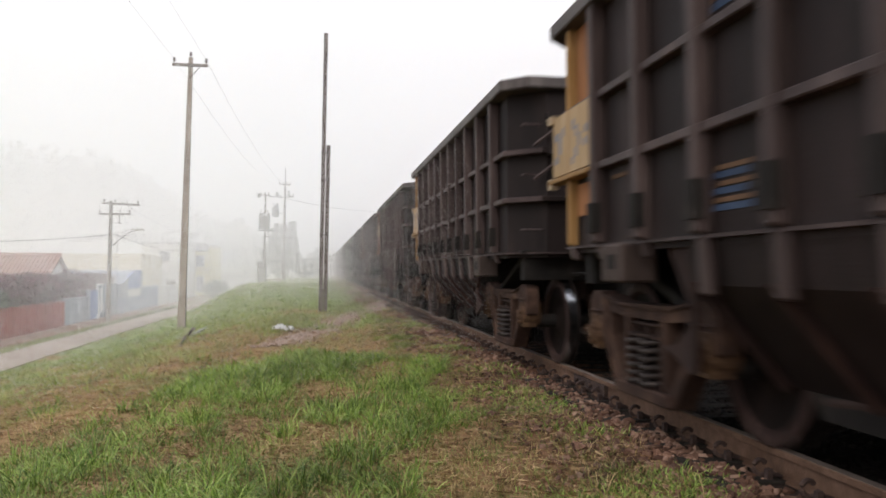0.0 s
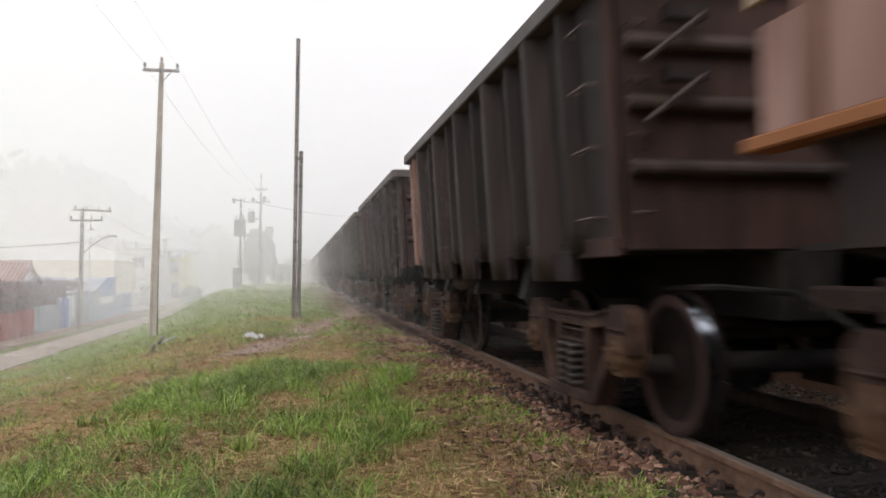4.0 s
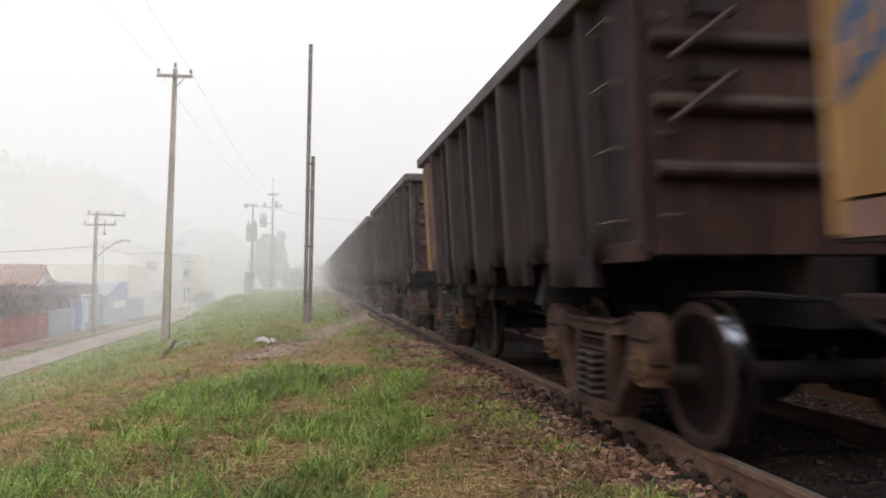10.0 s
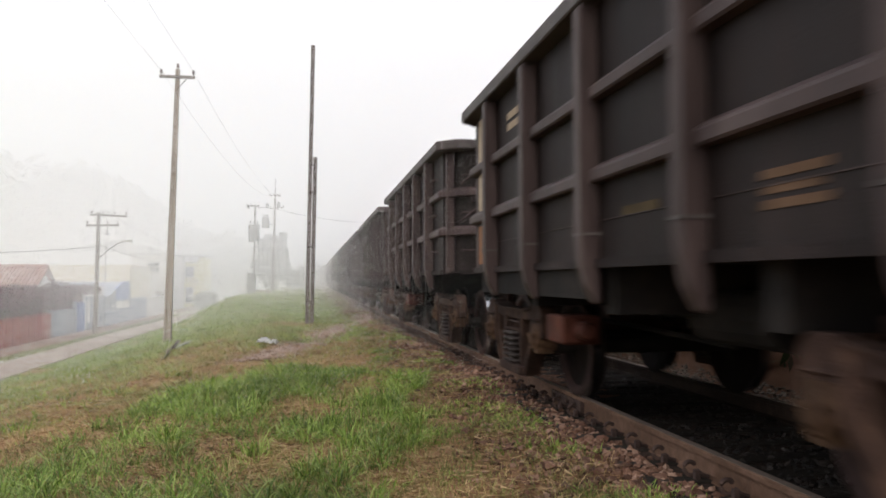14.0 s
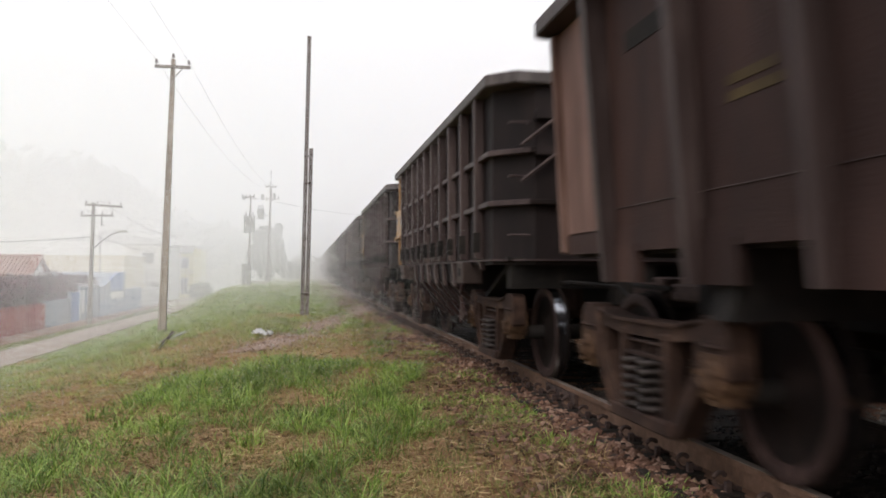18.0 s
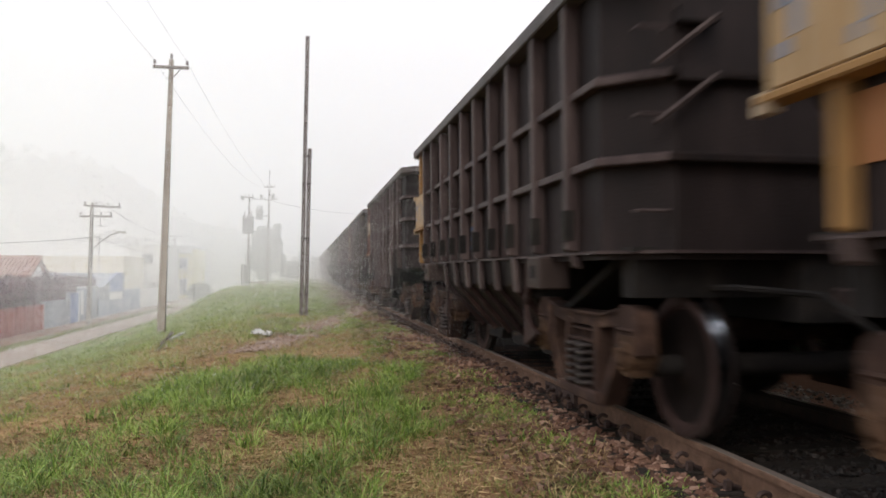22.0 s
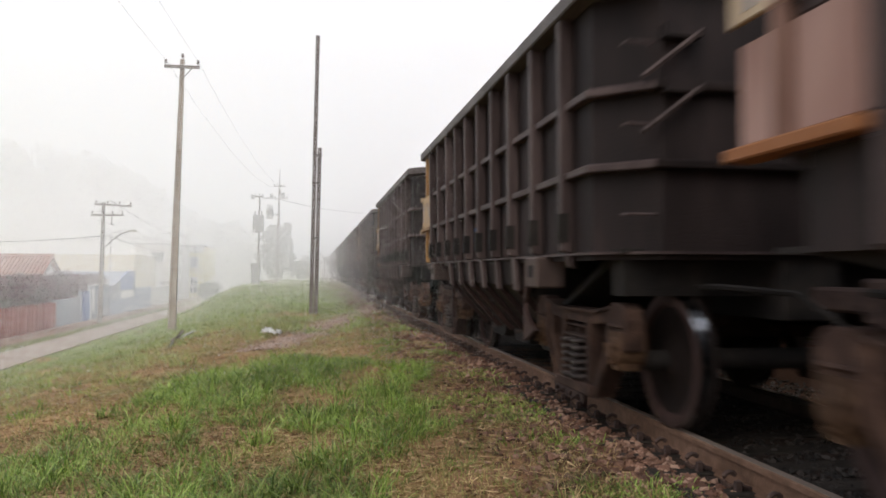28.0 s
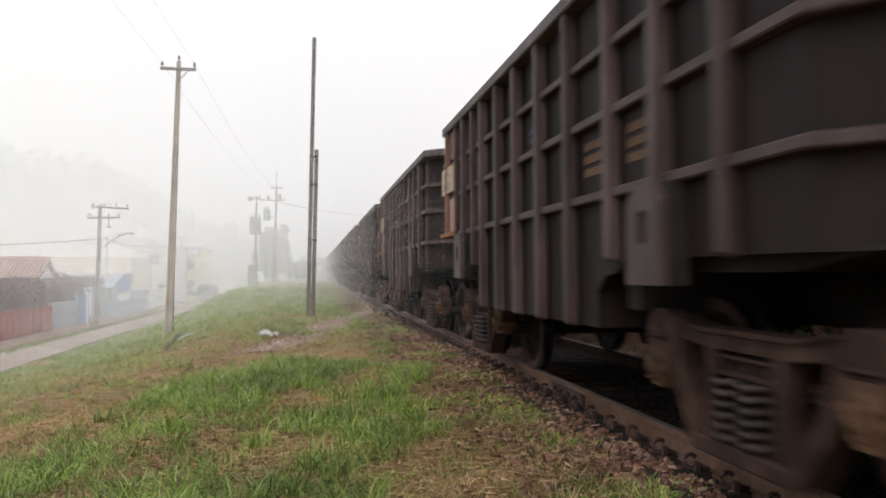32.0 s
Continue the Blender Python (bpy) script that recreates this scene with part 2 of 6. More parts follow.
def ring(bm, pts, z0, z1, thick):
    """A closed wall along the outline pts (x, y), thick inwards."""
    n = len(pts)
    inner = []
    for i in range(n):
        p, q, r = Vector(pts[i - 1]), Vector(pts[i]), Vector(pts[(i + 1) % n])
        d1, d2 = (q - p).normalized(), (r - q).normalized()
        n1, n2 = Vector((-d1.y, d1.x)), Vector((-d2.y, d2.x))
        b = (n1 + n2) / (1 + n1.dot(n2))
        inner.append(q + b * thick)
    rows = [[bm.verts.new((p[0], p[1], z)) for p in o] for o, z in ((pts, z0), (pts, z1), (inner, z1), (inner, z0))]
    for k in range(4):
        a, b = rows[k], rows[(k + 1) % 4]
        for i in range(n):
            j = (i + 1) % n
            bm.faces.new((a[i], a[j], b[j], b[i]))
    return bm


def tube(bm, a, b, r, seg=8, r2=None):
    a, b = Vector(a), Vector(b)
    q = (b - a).to_track_quat("Z", "Y")
    r2 = r if r2 is None else r2
    lo = [bm.verts.new(a + q @ Vector((math.cos(k) * r, math.sin(k) * r, 0))) for k in (2 * math.pi * i / seg for i in range(seg))]
    hi = [bm.verts.new(b + q @ Vector((math.cos(k) * r2, math.sin(k) * r2, 0))) for k in (2 * math.pi * i / seg for i in range(seg))]
    bm.faces.new(lo[::-1])
    bm.faces.new(hi)
    for i in range(seg):
        j = (i + 1) % seg
        bm.faces.new((lo[i], lo[j], hi[j], hi[i]))
    return bm


def sweep(bm, pts, r, seg=6):
    """One continuous tube along a line of points."""
    pts = [Vector(p) for p in pts]
    rows = []
    for i, p in enumerate(pts):
        d = (pts[min(i + 1, len(pts) - 1)] - pts[max(i - 1, 0)]).normalized()
        side = d.cross(Vector((0.31, 0.17, 0.93))).normalized()
        up = side.cross(d)
        rows.append([bm.verts.new(p + side * (r * math.cos(k)) + up * (r * math.sin(k))) for k in (2 * math.pi * j / seg for j in range(seg))])
    for a, b in zip(rows, rows[1:]):
        for j in range(seg):
            bm.faces.new((a[j], a[(j + 1) % seg], b[(j + 1) % seg], b[j]))
    bm.faces.new(rows[0])
    bm.faces.new(rows[-1][::-1])
    return bm


def lathe(bm, profile, seg=28, a0=0):
    """Turns a profile of (x, radius) round the x axis."""
    rows = [[bm.verts.new((x, r * math.cos(k), r * math.sin(k))) for k in (2 * math.pi * i / seg for i in range(seg))] for x, r in profile]
    for a, b in zip(rows, rows[1:]):
        for i in range(seg):
            j = (i + 1) % seg
            bm.faces.new((a[i], b[i], b[j], a[j]))
    return bm


def mesh_of(name, bm, material, bevel=0.0, smooth=False):
    if bevel:
        bmesh.ops.bevel(bm, geom=list(bm.edges), offset=bevel, segments=1, affect="EDGES", clamp_overlap=True)
    bmesh.ops.recalc_face_normals(bm, faces=bm.faces)
    me = bpy.data.meshes.new(name)
    bm.to_mesh(me)
    bm.free()
    me.materials.append(material)
    if smooth:
        for p in me.polygons:
            p.use_smooth = True
    return me


def part(name, bm, material, parent, label="", bevel=0.0, smooth=False, at=None):
    ob = new(name, mesh_of(name, bm, material, bevel, smooth))
    ob.parent = parent
    if at is not None:
        ob.matrix_basis = at
    return tagged(ob, label)


def again(ob, parent, m):
    """The same mesh once more, under a parent."""
    o = new(ob.name.split(".")[0], ob.data)
    o.parent, o.matrix_basis = parent, m
    return o


def B():
    return bmesh.new()



# ---- the lie of the land ----
TRACK_X, GAUGE = 3.40, 1.60


def smooth(u):
    u = max(0.0, min(1.0, u))
    return u * u * (3 - 2 * u)


def land(x, y):
    """Height of the ground: a railway bank that falls to a street on its low side."""
    a = 0.2 + 5.5 * smooth((y - 18) / 45)
    z = -0.30 - 1.70 * smooth((-x - a) / (9.7 - a))
    z += 0.12 * smooth((x - 0.4) / 1.4) * (1 if x < 12 else 0)
    z += 0.35 * smooth((y - 30) / 60) * smooth((x + 9) / 5)
    z += 0.035 * noise.noise((x * 0.9, y * 0.9, 0.3)) + 0.05 * noise.noise((x * 0.27, y * 0.27, 5.1))
    # added rise past the far rail, keeps light from under the wagons
    z += 2.6 * smooth((x - 5.5) / 2.6)
    if x < -9.75:
        z = -2.0 + 0.02 * noise.noise((x, y, 2))
    if x < -40:
        z += min(14.0, 0.08 * (-x - 40))
    return z


def steps(*spans):
    out = []
    for a, b, d in spans:
        n = max(1, round((b - a) / d))
        out += [a + (b - a) * i / n for i in range(n)]
    return out + [spans[-1][1]]


def ground_material():
    m = surface("bank_soil", [(0.120, 0.062, 0.032), (0.235, 0.135, 0.070), (0.36, 0.23, 0.125)], 0.95, 0, 9, 0.7, 0.8, fine=40)
    n, l = m.node_tree.nodes, m.node_tree.links
    b = n["Principled BSDF"]
    soil = b.inputs["Base Color"].links[0].from_socket
    at = n["Texture Coordinate"]
    patch, blade = n.new("ShaderNodeTexNoise"), n.new("ShaderNodeTexNoise")
    patch.inputs["Scale"].default_value, patch.inputs["Detail"].default_value = 0.33, 6
    blade.inputs["Scale"].default_value, blade.inputs["Detail"].default_value = 9, 5
    l.new(at.outputs["Object"], patch.inputs["Vector"])
    l.new(at.outputs["Object"], blade.inputs["Vector"])
    green = n.new("ShaderNodeValToRGB")
    e = green.color_ramp.elements
    e[0].position, e[0].color = 0.35, (0.098, 0.118, 0.034, 1)
    e[1].position, e[1].color = 0.68, (0.215, 0.235, 0.088, 1)
    l.new(blade.outputs[0], green.inputs[0])
    far = n.new("ShaderNodeSeparateXYZ")
    l.new(at.outputs["Object"], far.inputs[0])
    more = n.new("ShaderNodeMapRange")
    more.inputs[1].default_value, more.inputs[2].default_value = 14, 34
    more.inputs[3].default_value, more.inputs[4].default_value = -0.04, 0.22
    l.new(far.outputs["Y"], more.inputs[0])
    total = n.new("ShaderNodeMath")
    l.new(patch.outputs[0], total.inputs[0])
    l.new(more.outputs[0], total.inputs[1])
    fac = n.new("ShaderNodeMapRange")
    fac.inputs[1].default_value, fac.inputs[2].default_value = 0.46, 0.60
    l.new(total.outputs[0], fac.inputs[0])
    mix = n.new("ShaderNodeMix")
    mix.data_type = "RGBA"
    l.new(fac.outputs[0], mix.inputs["Factor"])
    l.new(soil, mix.inputs["A"])
    l.new(green.outputs[0], mix.inputs["B"])
    # soil reddened and darkened by rust and ballast dust beside the track
    dust, edge, grime = n.new("ShaderNodeMapRange"), n.new("ShaderNodeMath"), n.new("ShaderNodeMix")
    edge.operation = "MULTIPLY_ADD"
    edge.inputs[1].default_value = 1.6
    l.new(patch.outputs[0], edge.inputs[0])
    l.new(far.outputs["X"], edge.inputs[2])
    dust.inputs[1].default_value, dust.inputs[2].default_value = 1.2, 2.6
    l.new(edge.outputs[0], dust.inputs[0])
    grime.data_type = "RGBA"
    l.new(dust.outputs[0], grime.inputs["Factor"])
    l.new(mix.outputs["Result"], grime.inputs["A"])
    grime.inputs["B"].default_value = (0.110, 0.056, 0.034, 1)
    l.new(grime.outputs["Result"], b.inputs["Base Color"])
    return m


def build_ground():
    xs = steps((-900, -120, 60), (-120, -40, 8), (-40, -12, 2), (-12, 2.6, 0.2), (2.6, 12, 0.6), (12, 60, 8), (60, 900, 70))
    ys = steps((-120, -10, 10), (-10, 2, 1), (2, 32, 0.22), (32, 90, 1.0), (90, 200, 6), (200, 1200, 60))
    v = [(x, y, land(x, y)) for y in ys for x in xs]
    w = len(xs)
    f = [(j * w + i, j * w + i + 1, (j + 1) * w + i + 1, (j + 1) * w + i) for j in range(len(ys) - 1) for i in range(w - 1)]
    me = bpy.data.meshes.new("ground")
    me.from_pydata(v, [], f)
    me.materials.append(ground_material())
    for p in me.polygons:
        p.use_smooth = True
    tagged(new("ground", me), "grassy brown earth railway bank sloping to a street", "ground", kind="structure")


build_ground()


def build_track():
    # ballast bed
    bm = B()
    prism(bm, [(TRACK_X - 1.9, -0.42), (TRACK_X - 1.25, -0.17), (TRACK_X + 1.25, -0.17), (TRACK_X + 2.2, -0.42)], -40, 400, 1)
    # the bed's colour is lowered to include the shade beneath the train
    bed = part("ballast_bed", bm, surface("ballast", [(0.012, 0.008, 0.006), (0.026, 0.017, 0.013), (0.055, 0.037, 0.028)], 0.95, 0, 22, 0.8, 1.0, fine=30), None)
    tagged(bed, "reddish crushed stone ballast bed under the track", "ballast", kind="structure")
    # rails: foot, web and head in one rolled section
    prof = [(-0.07, -0.172), (0.07, -0.172), (0.07, -0.160), (0.012, -0.145), (0.009, -0.05), (0.036, -0.038), (0.036, -0.008),
            (0.028, 0.0), (-0.028, 0.0), (-0.036, -0.008), (-0.036, -0.038), (-0.009, -0.05), (-0.012, -0.145), (-0.07, -0.160)]
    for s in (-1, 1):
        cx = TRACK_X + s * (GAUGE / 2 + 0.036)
        rail = part("rail", prism(B(), [(cx + x, z) for x, z in prof], -40, 400, 1), RAIL_SIDE if s < 0 else SHADED_RAIL, None)
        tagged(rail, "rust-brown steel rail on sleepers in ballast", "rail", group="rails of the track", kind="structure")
        head = part("rail_head", box(B(), cx - 0.029, cx + 0.029, -40, 400, 0.0, 0.002), RAIL_TOP, rail, "worn rail head")
    return rail


build_track()


# ---- the train ----
PITCH, SPEED, TAIL0, HALF, RADIUS = 10.19, 8.486, 6.207, 4.295, 0.4825
# small gains and losses of the train against an even speed: seconds, metres
DRIFT = [(0, 0.31), (1.5, 0.30), (3, 0.36), (4, 0.10), (6, -0.08), (9, -0.10), (12, -0.22), (15, -0.38), (17, -0.36), (19, -0.28), (20.5, -0.10),
         (23, -0.05), (25, -0.02), (26.5, 0.14), (28.7, 0.38), (30, 0.70), (32, 1.1)]


def middle(i, t):
    """Where the middle of wagon i stands along the track."""
    e = float(np.interp(t, [d[0] for d in DRIFT], [d[1] for d in DRIFT]))
    return TAIL0 + PITCH * i - SPEED * t + e - HALF


def plan(l, w, c):
    """Outline of a wagon body with cut corners, anticlockwise."""
    return [(-w, -l + c), (-w + c, -l), (w - c, -l), (w, -l + c), (w, l - c), (w - c, l), (-w + c, l), (-w, l - c)]


SHARED = {}


def shared(name, make):
    if name not in SHARED:
        SHARED[name] = make()
    return SHARED[name]


def put(name, me, parent, m=None, label=""):
    ob = new(name, me)
    ob.parent = parent
    if m is not None:
        ob.matrix_basis = m
    return tagged(ob, label)


def side_frame_mesh():
    """A cast truss: top member, hooded ends over the axle boxes, slanting arms, columns and the spring seat."""
    bm = B()
    x0, x1 = -0.062, 0.062
    prism(bm, [(-0.76, 0.67), (-0.40, 0.64), (0.40, 0.64), (0.76, 0.67), (0.78, 0.78), (0.45, 0.735), (-0.45, 0.735), (-0.78, 0.78)], x0, x1)
    prism(bm, [(-0.78, 0.775), (-0.45, 0.725), (0.45, 0.725), (0.78, 0.775), (0.78, 0.80), (0.45, 0.75), (-0.45, 0.75), (-0.78, 0.80)], x0 - 0.03, x1 + 0.03)
    for s in (-1, 1):
        # hood round the axle box
        prism(bm, [(s * y, z) for y, z in ((0.71, 0.68), (0.74, 0.77), (0.81, 0.825), (0.98, 0.825), (1.05, 0.785), (1.075, 0.70), (1.065, 0.49), (1.02, 0.48), (1.01, 0.62), (0.80, 0.62), (0.785, 0.44), (0.71, 0.45))], x0 - 0.025, x1)
        prism(bm, [(s * y, z) for y, z in ((0.79, 0.645), (1.03, 0.645), (1.03, 0.672), (0.79, 0.672))], x0 - 0.05, x1)
        # slanting arm, with a raised edge along its outer side
        prism(bm, [(s * y, z) for y, z in ((0.66, 0.69), (0.76, 0.69), (0.75, 0.46), (0.47, 0.075), (0.33, 0.075), (0.34, 0.17), (0.42, 0.20), (0.65, 0.48))], x0, x1)
        prism(bm, [(s * y, z) for y, z in ((0.73, 0.62), (0.775, 0.60), (0.758, 0.44), (0.48, 0.07), (0.44, 0.07), (0.715, 0.46))], x0 - 0.03, x1 + 0.02)
        # column beside the springs
        prism(bm, [(s * y, z) for y, z in ((0.27, 0.68), (0.355, 0.68), (0.335, 0.16), (0.27, 0.16))], x0 - 0.015, x1)
    prism(bm, [(-0.44, 0.075), (0.44, 0.075), (0.42, 0.165), (-0.42, 0.165)], x0 - 0.06, x1 + 0.05)
    return mesh_of("side_frame", bm, CAST, 0.012)


def bolster_mesh():
    """The beam across the bogie, its ribbed ends showing in the windows of the side frames."""
    bm = box(B(), -1.20, 1.20, -0.24, 0.24, 0.51, 0.615)
    for s in (-1, 1):
        box(bm, s * 1.27, s * 1.19, -0.26, 0.26, 0.505, 0.535)
        box(bm, s * 1.25, s * 1.19, -0.26, 0.26, 0.59, 0.613)
        for y in (-0.2, 0.0, 0.2):
            box(bm, s * 1.235, s * 1.19, y - 0.02, y + 0.02, 0.53, 0.60)
    box(bm, -0.3, 0.3, -0.3, 0.3, 0.60, 0.86)
    return mesh_of("bolster", bm, CAST, 0.008)


def spring_mesh():
    bm = B()
    n, turns, r, w = 84, 6.0, 0.090, 0.018
    rows = []
    for i in range(n + 1):
        k = 2 * math.pi * turns * i / n
        c = Vector((r * math.cos(k), r * math.sin(k), 0.345 * i / n))
        out = Vector((math.cos(k), math.sin(k), 0))
        rows.append([bm.verts.new(c + out * (w * math.cos(q)) + Vector((0, 0, w * math.sin(q)))) for q in (math.pi / 3 * j for j in range(6))])
    for a, b in zip(rows, rows[1:]):
        for j in range(6):
            bm.faces.new((a[j], a[(j + 1) % 6], b[(j + 1) % 6], b[j]))
    return mesh_of("spring", bm, SPRING, 0, True)


def axle_box_mesh():
    """Bearing adapter with a bolted round end cap that bulges out under the hood."""
    bm = B()
    lathe(bm, [(-0.15, 0.0), (-0.15, 0.045), (-0.14, 0.06), (-0.125, 0.065), (-0.12, 0.09), (-0.10, 0.106), (-0.02, 0.112), (0.09, 0.112), (0.10, 0.10), (0.10, 0.0)], 18)
    box(bm, -0.10, 0.09, -0.11, 0.11, 0.03, 0.14)
    prism(bm, [(-0.085, -0.03), (0.085, -0.03), (0.06, -0.135), (-0.06, -0.135)], -0.09, 0.06)
    for k in range(3):
        q = 2 * math.pi * k / 3 + 0.5
        tube(bm, (-0.12, 0.078 * math.cos(q), 0.078 * math.sin(q)), (-0.152, 0.078 * math.cos(q), 0.078 * math.sin(q)), 0.018, 6)
    return mesh_of("axle_box", bm, CAST_OCHRE)


def wheel_mesh(side):
    """side -1: the face looks to -x."""
    prof = [(0.070, 0.0), (0.070, 0.10), (0.045, 0.13), (0.010, 0.20), (0.012, 0.33), (0.030, 0.385), (0.045, 0.41)]
    bm = lathe(B(), [(x * -1, r) for x, r in prof], 36)
    lathe(bm, [(0.07, 0.0), (0.07, 0.10), (0.03, 0.18), (0.03, 0.36), (0.069, 0.40), (0.069, 0.50)], 36)
    lathe(bm, [(0.036, 0.4845), (0.046, 0.499), (0.058, 0.508), (0.069, 0.50)], 36)
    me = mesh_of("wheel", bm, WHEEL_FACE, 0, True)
    if side > 0:
        me.transform(Matrix.Rotation(math.pi, 4, "Z"))
    return me


def rim_mesh(side):
    bm = lathe(B(), [(-0.030, 0.385), (-0.060, 0.402), (-0.0665, 0.412), (-0.0665, 0.468), (-0.060, 0.480)], 36)
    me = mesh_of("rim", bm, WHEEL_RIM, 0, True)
    if side > 0:
        me.transform(Matrix.Rotation(math.pi, 4, "Z"))
    return me


def tread_mesh(side):
    bm = lathe(B(), [(-0.060, 0.4800), (0.036, 0.4845)], 56)
    me = mesh_of("tread", bm, TREAD, 0, True)
    if side > 0:
        me.transform(Matrix.Rotation(math.pi, 4, "Z"))
    return me


def bogies(wagon):
    """Two three-piece bogies: cast side frames, springs, axle boxes, bolster, and turning axles with their wheels."""
    axles = []
    for by in (-3.0, 3.0):
        put("bolster", shared("bolster", bolster_mesh), wagon, pose(0, by, 0.07))
        for s in (-1, 1):
            sf = put("side_frame", shared("side_frame", side_frame_mesh), wagon, pose(s * 1.19, by, 0.07), "brown dusty cast side frame")
            for dy in (-0.112, 0.112):
                put("spring", shared("spring", spring_mesh), sf, pose(s * 0.045, dy, 0.165), "steel coil spring")
                put("spring", shared("spring", spring_mesh), sf, pose(-s * 0.14, dy, 0.165))
            for dy in (-0.915, 0.915):
                put("axle_box", shared("axle_box", axle_box_mesh), sf, pose(0, dy, RADIUS, 0, 0, 0 if s < 0 else 180), "ochre-stained bearing end cap")
        for dy in (-0.915, 0.915):
            ax = put("axle", shared("axle", lambda: mesh_of("axle", lathe(B(), [(-1.1, 0.0), (-1.1, 0.07), (-0.8, 0.08), (0.8, 0.08), (1.1, 0.07), (1.1, 0.0)], 12), DARK)),
                     wagon, pose(0, by + dy, RADIUS))
            for s in (-1, 1):
                w = put("wheel", shared("wheel%d" % s, lambda: wheel_mesh(s)), ax, pose(s * 0.83, 0, 0), "brown steel wheel with polished tread")
                put("rim", shared("rim%d" % s, lambda: rim_mesh(s)), ax, pose(s * 0.83, 0, 0), "worn brown wheel rim")
                put("tread", shared("tread%d" % s, lambda: tread_mesh(s)), ax, pose(s * 0.83, 0, 0), "bright polished wheel tread")
            axles.append(ax)
    return axles


def common(wagon, body_l, floor_z=1.15):
    """What every wagon has: centre sill, couplers, brake pipe, brake gear, bogies."""
    part("centre_sill", box(B(), -0.22, 0.22, -body_l, body_l, 0.78, floor_z + 0.02), DARK, wagon, bevel=0.01)
    part("far_sill", box(B(), 1.36, 1.43, -body_l, body_l, 0.92, floor_z + 0.1), DARK, wagon)
    for y in (-1.9, 0.0, 1.9):
        part("crossbearer", box(B(), -1.35, 1.35, y - 0.1, y + 0.1, 0.88, floor_z), DARK, wagon)
    part("floor", box(B(), -1.36, 1.36, -body_l + 0.1, body_l - 0.1, floor_z, floor_z + 0.03), DARK, wagon)
    for s in (-1, 1):
        bm = box(B(), -0.09, 0.09, s * body_l - 0.1, s * (PITCH / 2 - 0.12), 0.86, 1.02)
        box(bm, -0.16, 0.12, s * (PITCH / 2) - 0.16, s * (PITCH / 2) + 0.10, 0.80, 1.08)
        part("coupler", bm, IRON, wagon, bevel=0.02)
        pipe = B()
        pts = [(-0.75, body_l - 0.6, 1.0), (-0.75, body_l + 0.1, 1.02), (-0.35, body_l + 0.35, 0.98), (-0.2, PITCH / 2, 0.70)]
        sweep(pipe, [(x, s * y, z) for x, y, z in pts], 0.022)
        part("brake_pipe", pipe, DARK, wagon)
    bm = tube(B(), (-0.55, -0.9, 0.86), (-0.55, 0.1, 0.86), 0.19, 14)
    part("brake_cylinder", bm, DARK, wagon)
    part("air_tank", tube(B(), (0.5, -0.8, 0.86), (0.5, 0.5, 0.86), 0.22, 14), DARK, wagon)
    for y0, y1 in ((-2.6, -0.3), (0.2, 2.6)):
        part("brake_rod", tube(B(), (-0.3, y0, 0.62), (-0.4, y1, 0.70), 0.025, 6), DARK, wagon)
    bogies(wagon)


def rungs(wagon, x, y, zs, along="y", w=0.36):
    for z in zs:
        bm = B()
        if along == "y":
            pts = [(x + 0.07, y - w / 2, z), (x, y - w / 2, z), (x, y + w / 2, z), (x + 0.07, y + w / 2, z)]
        else:
            pts = [(x - w / 2, y + 0.07, z), (x - w / 2, y, z), (x + w / 2, y, z), (x + w / 2, y + 0.07, z)]
        sweep(bm, pts, 0.011, 5)
        part("rung", bm, POST_PAINT, wagon, "worn steel ladder rung")


def lever(wagon, y, z, material=None):
    """The slanting brake lever on the leading end."""
    part("brake_lever", tube(B(), (-1.26, y - 0.05, z), (-0.88, y - 0.12, z + 0.30), 0.022, 6), material or RAIL_PAINT, wagon)
    part("bracket", box(B(), -1.12, -0.85, y - 0.10, y, z + 0.27, z + 0.36), STEEL, wagon)


def marks(wagon, x, y, z, w, h, material, rows=2, label="faded painted lettering bars"):
    """Unreadable stencilled writing as plain bars on the side."""
    for k in range(rows):
        zz = z + h * k / rows
        part("marking", box(B(), x - 0.004, x + 0.001, y - w / 2 * (1 - 0.2 * (k % 2)), y + w / 2, zz, zz + h / rows * 0.62), material, wagon, label)


def top_chord(wagon, l, w, c, z0, z1, over, material=CHORD, thick=0.10):
    part("top_chord", ring(B(), plan(l, w + over, c), z0, z1, over + thick), material, wagon, "pale worn top chord", bevel=0.012)


def shaded_ends(ob, l):
    """Across the wagon's ends the rails get rust colour darkened by the shade between wagons."""
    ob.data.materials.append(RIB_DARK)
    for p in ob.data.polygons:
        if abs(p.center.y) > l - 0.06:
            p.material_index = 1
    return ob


def far_ribs(bm, ys, z0, z1, x, d=0.12, w=0.10):
    for y in ys:
        box(bm, x - 0.002, x + d, y - w / 2, y + w / 2, z0, z1)


def logo(wagon, x, y0, y1, z, h):
    """A slanting blue band with tan blocks, worn: the owner's mark as plain shapes."""
    n = 5
    for k in range(n):
        a, b = y1 - (y1 - y0) * k / n, y1 - (y1 - y0) * (k + 0.9) / n
        up = 0.06 * k
        part("mark_blue", prism(B(), [(a, z + up - h / 2), (b, z + up + 0.08 - h / 2), (b, z + up + 0.08 + h / 2), (a, z + up + h / 2)], x - 0.004, x + 0.001), LOGO_BLUE, wagon, "faded blue painted band")
        if k < n - 1:
            part("mark_tan", box(B(), x - 0.007, x - 0.002, b + 0.03, a - 0.02, z + up - h * 0.18, z + up + h * 0.24), TAN_ORANGE, wagon, "tan painted block")


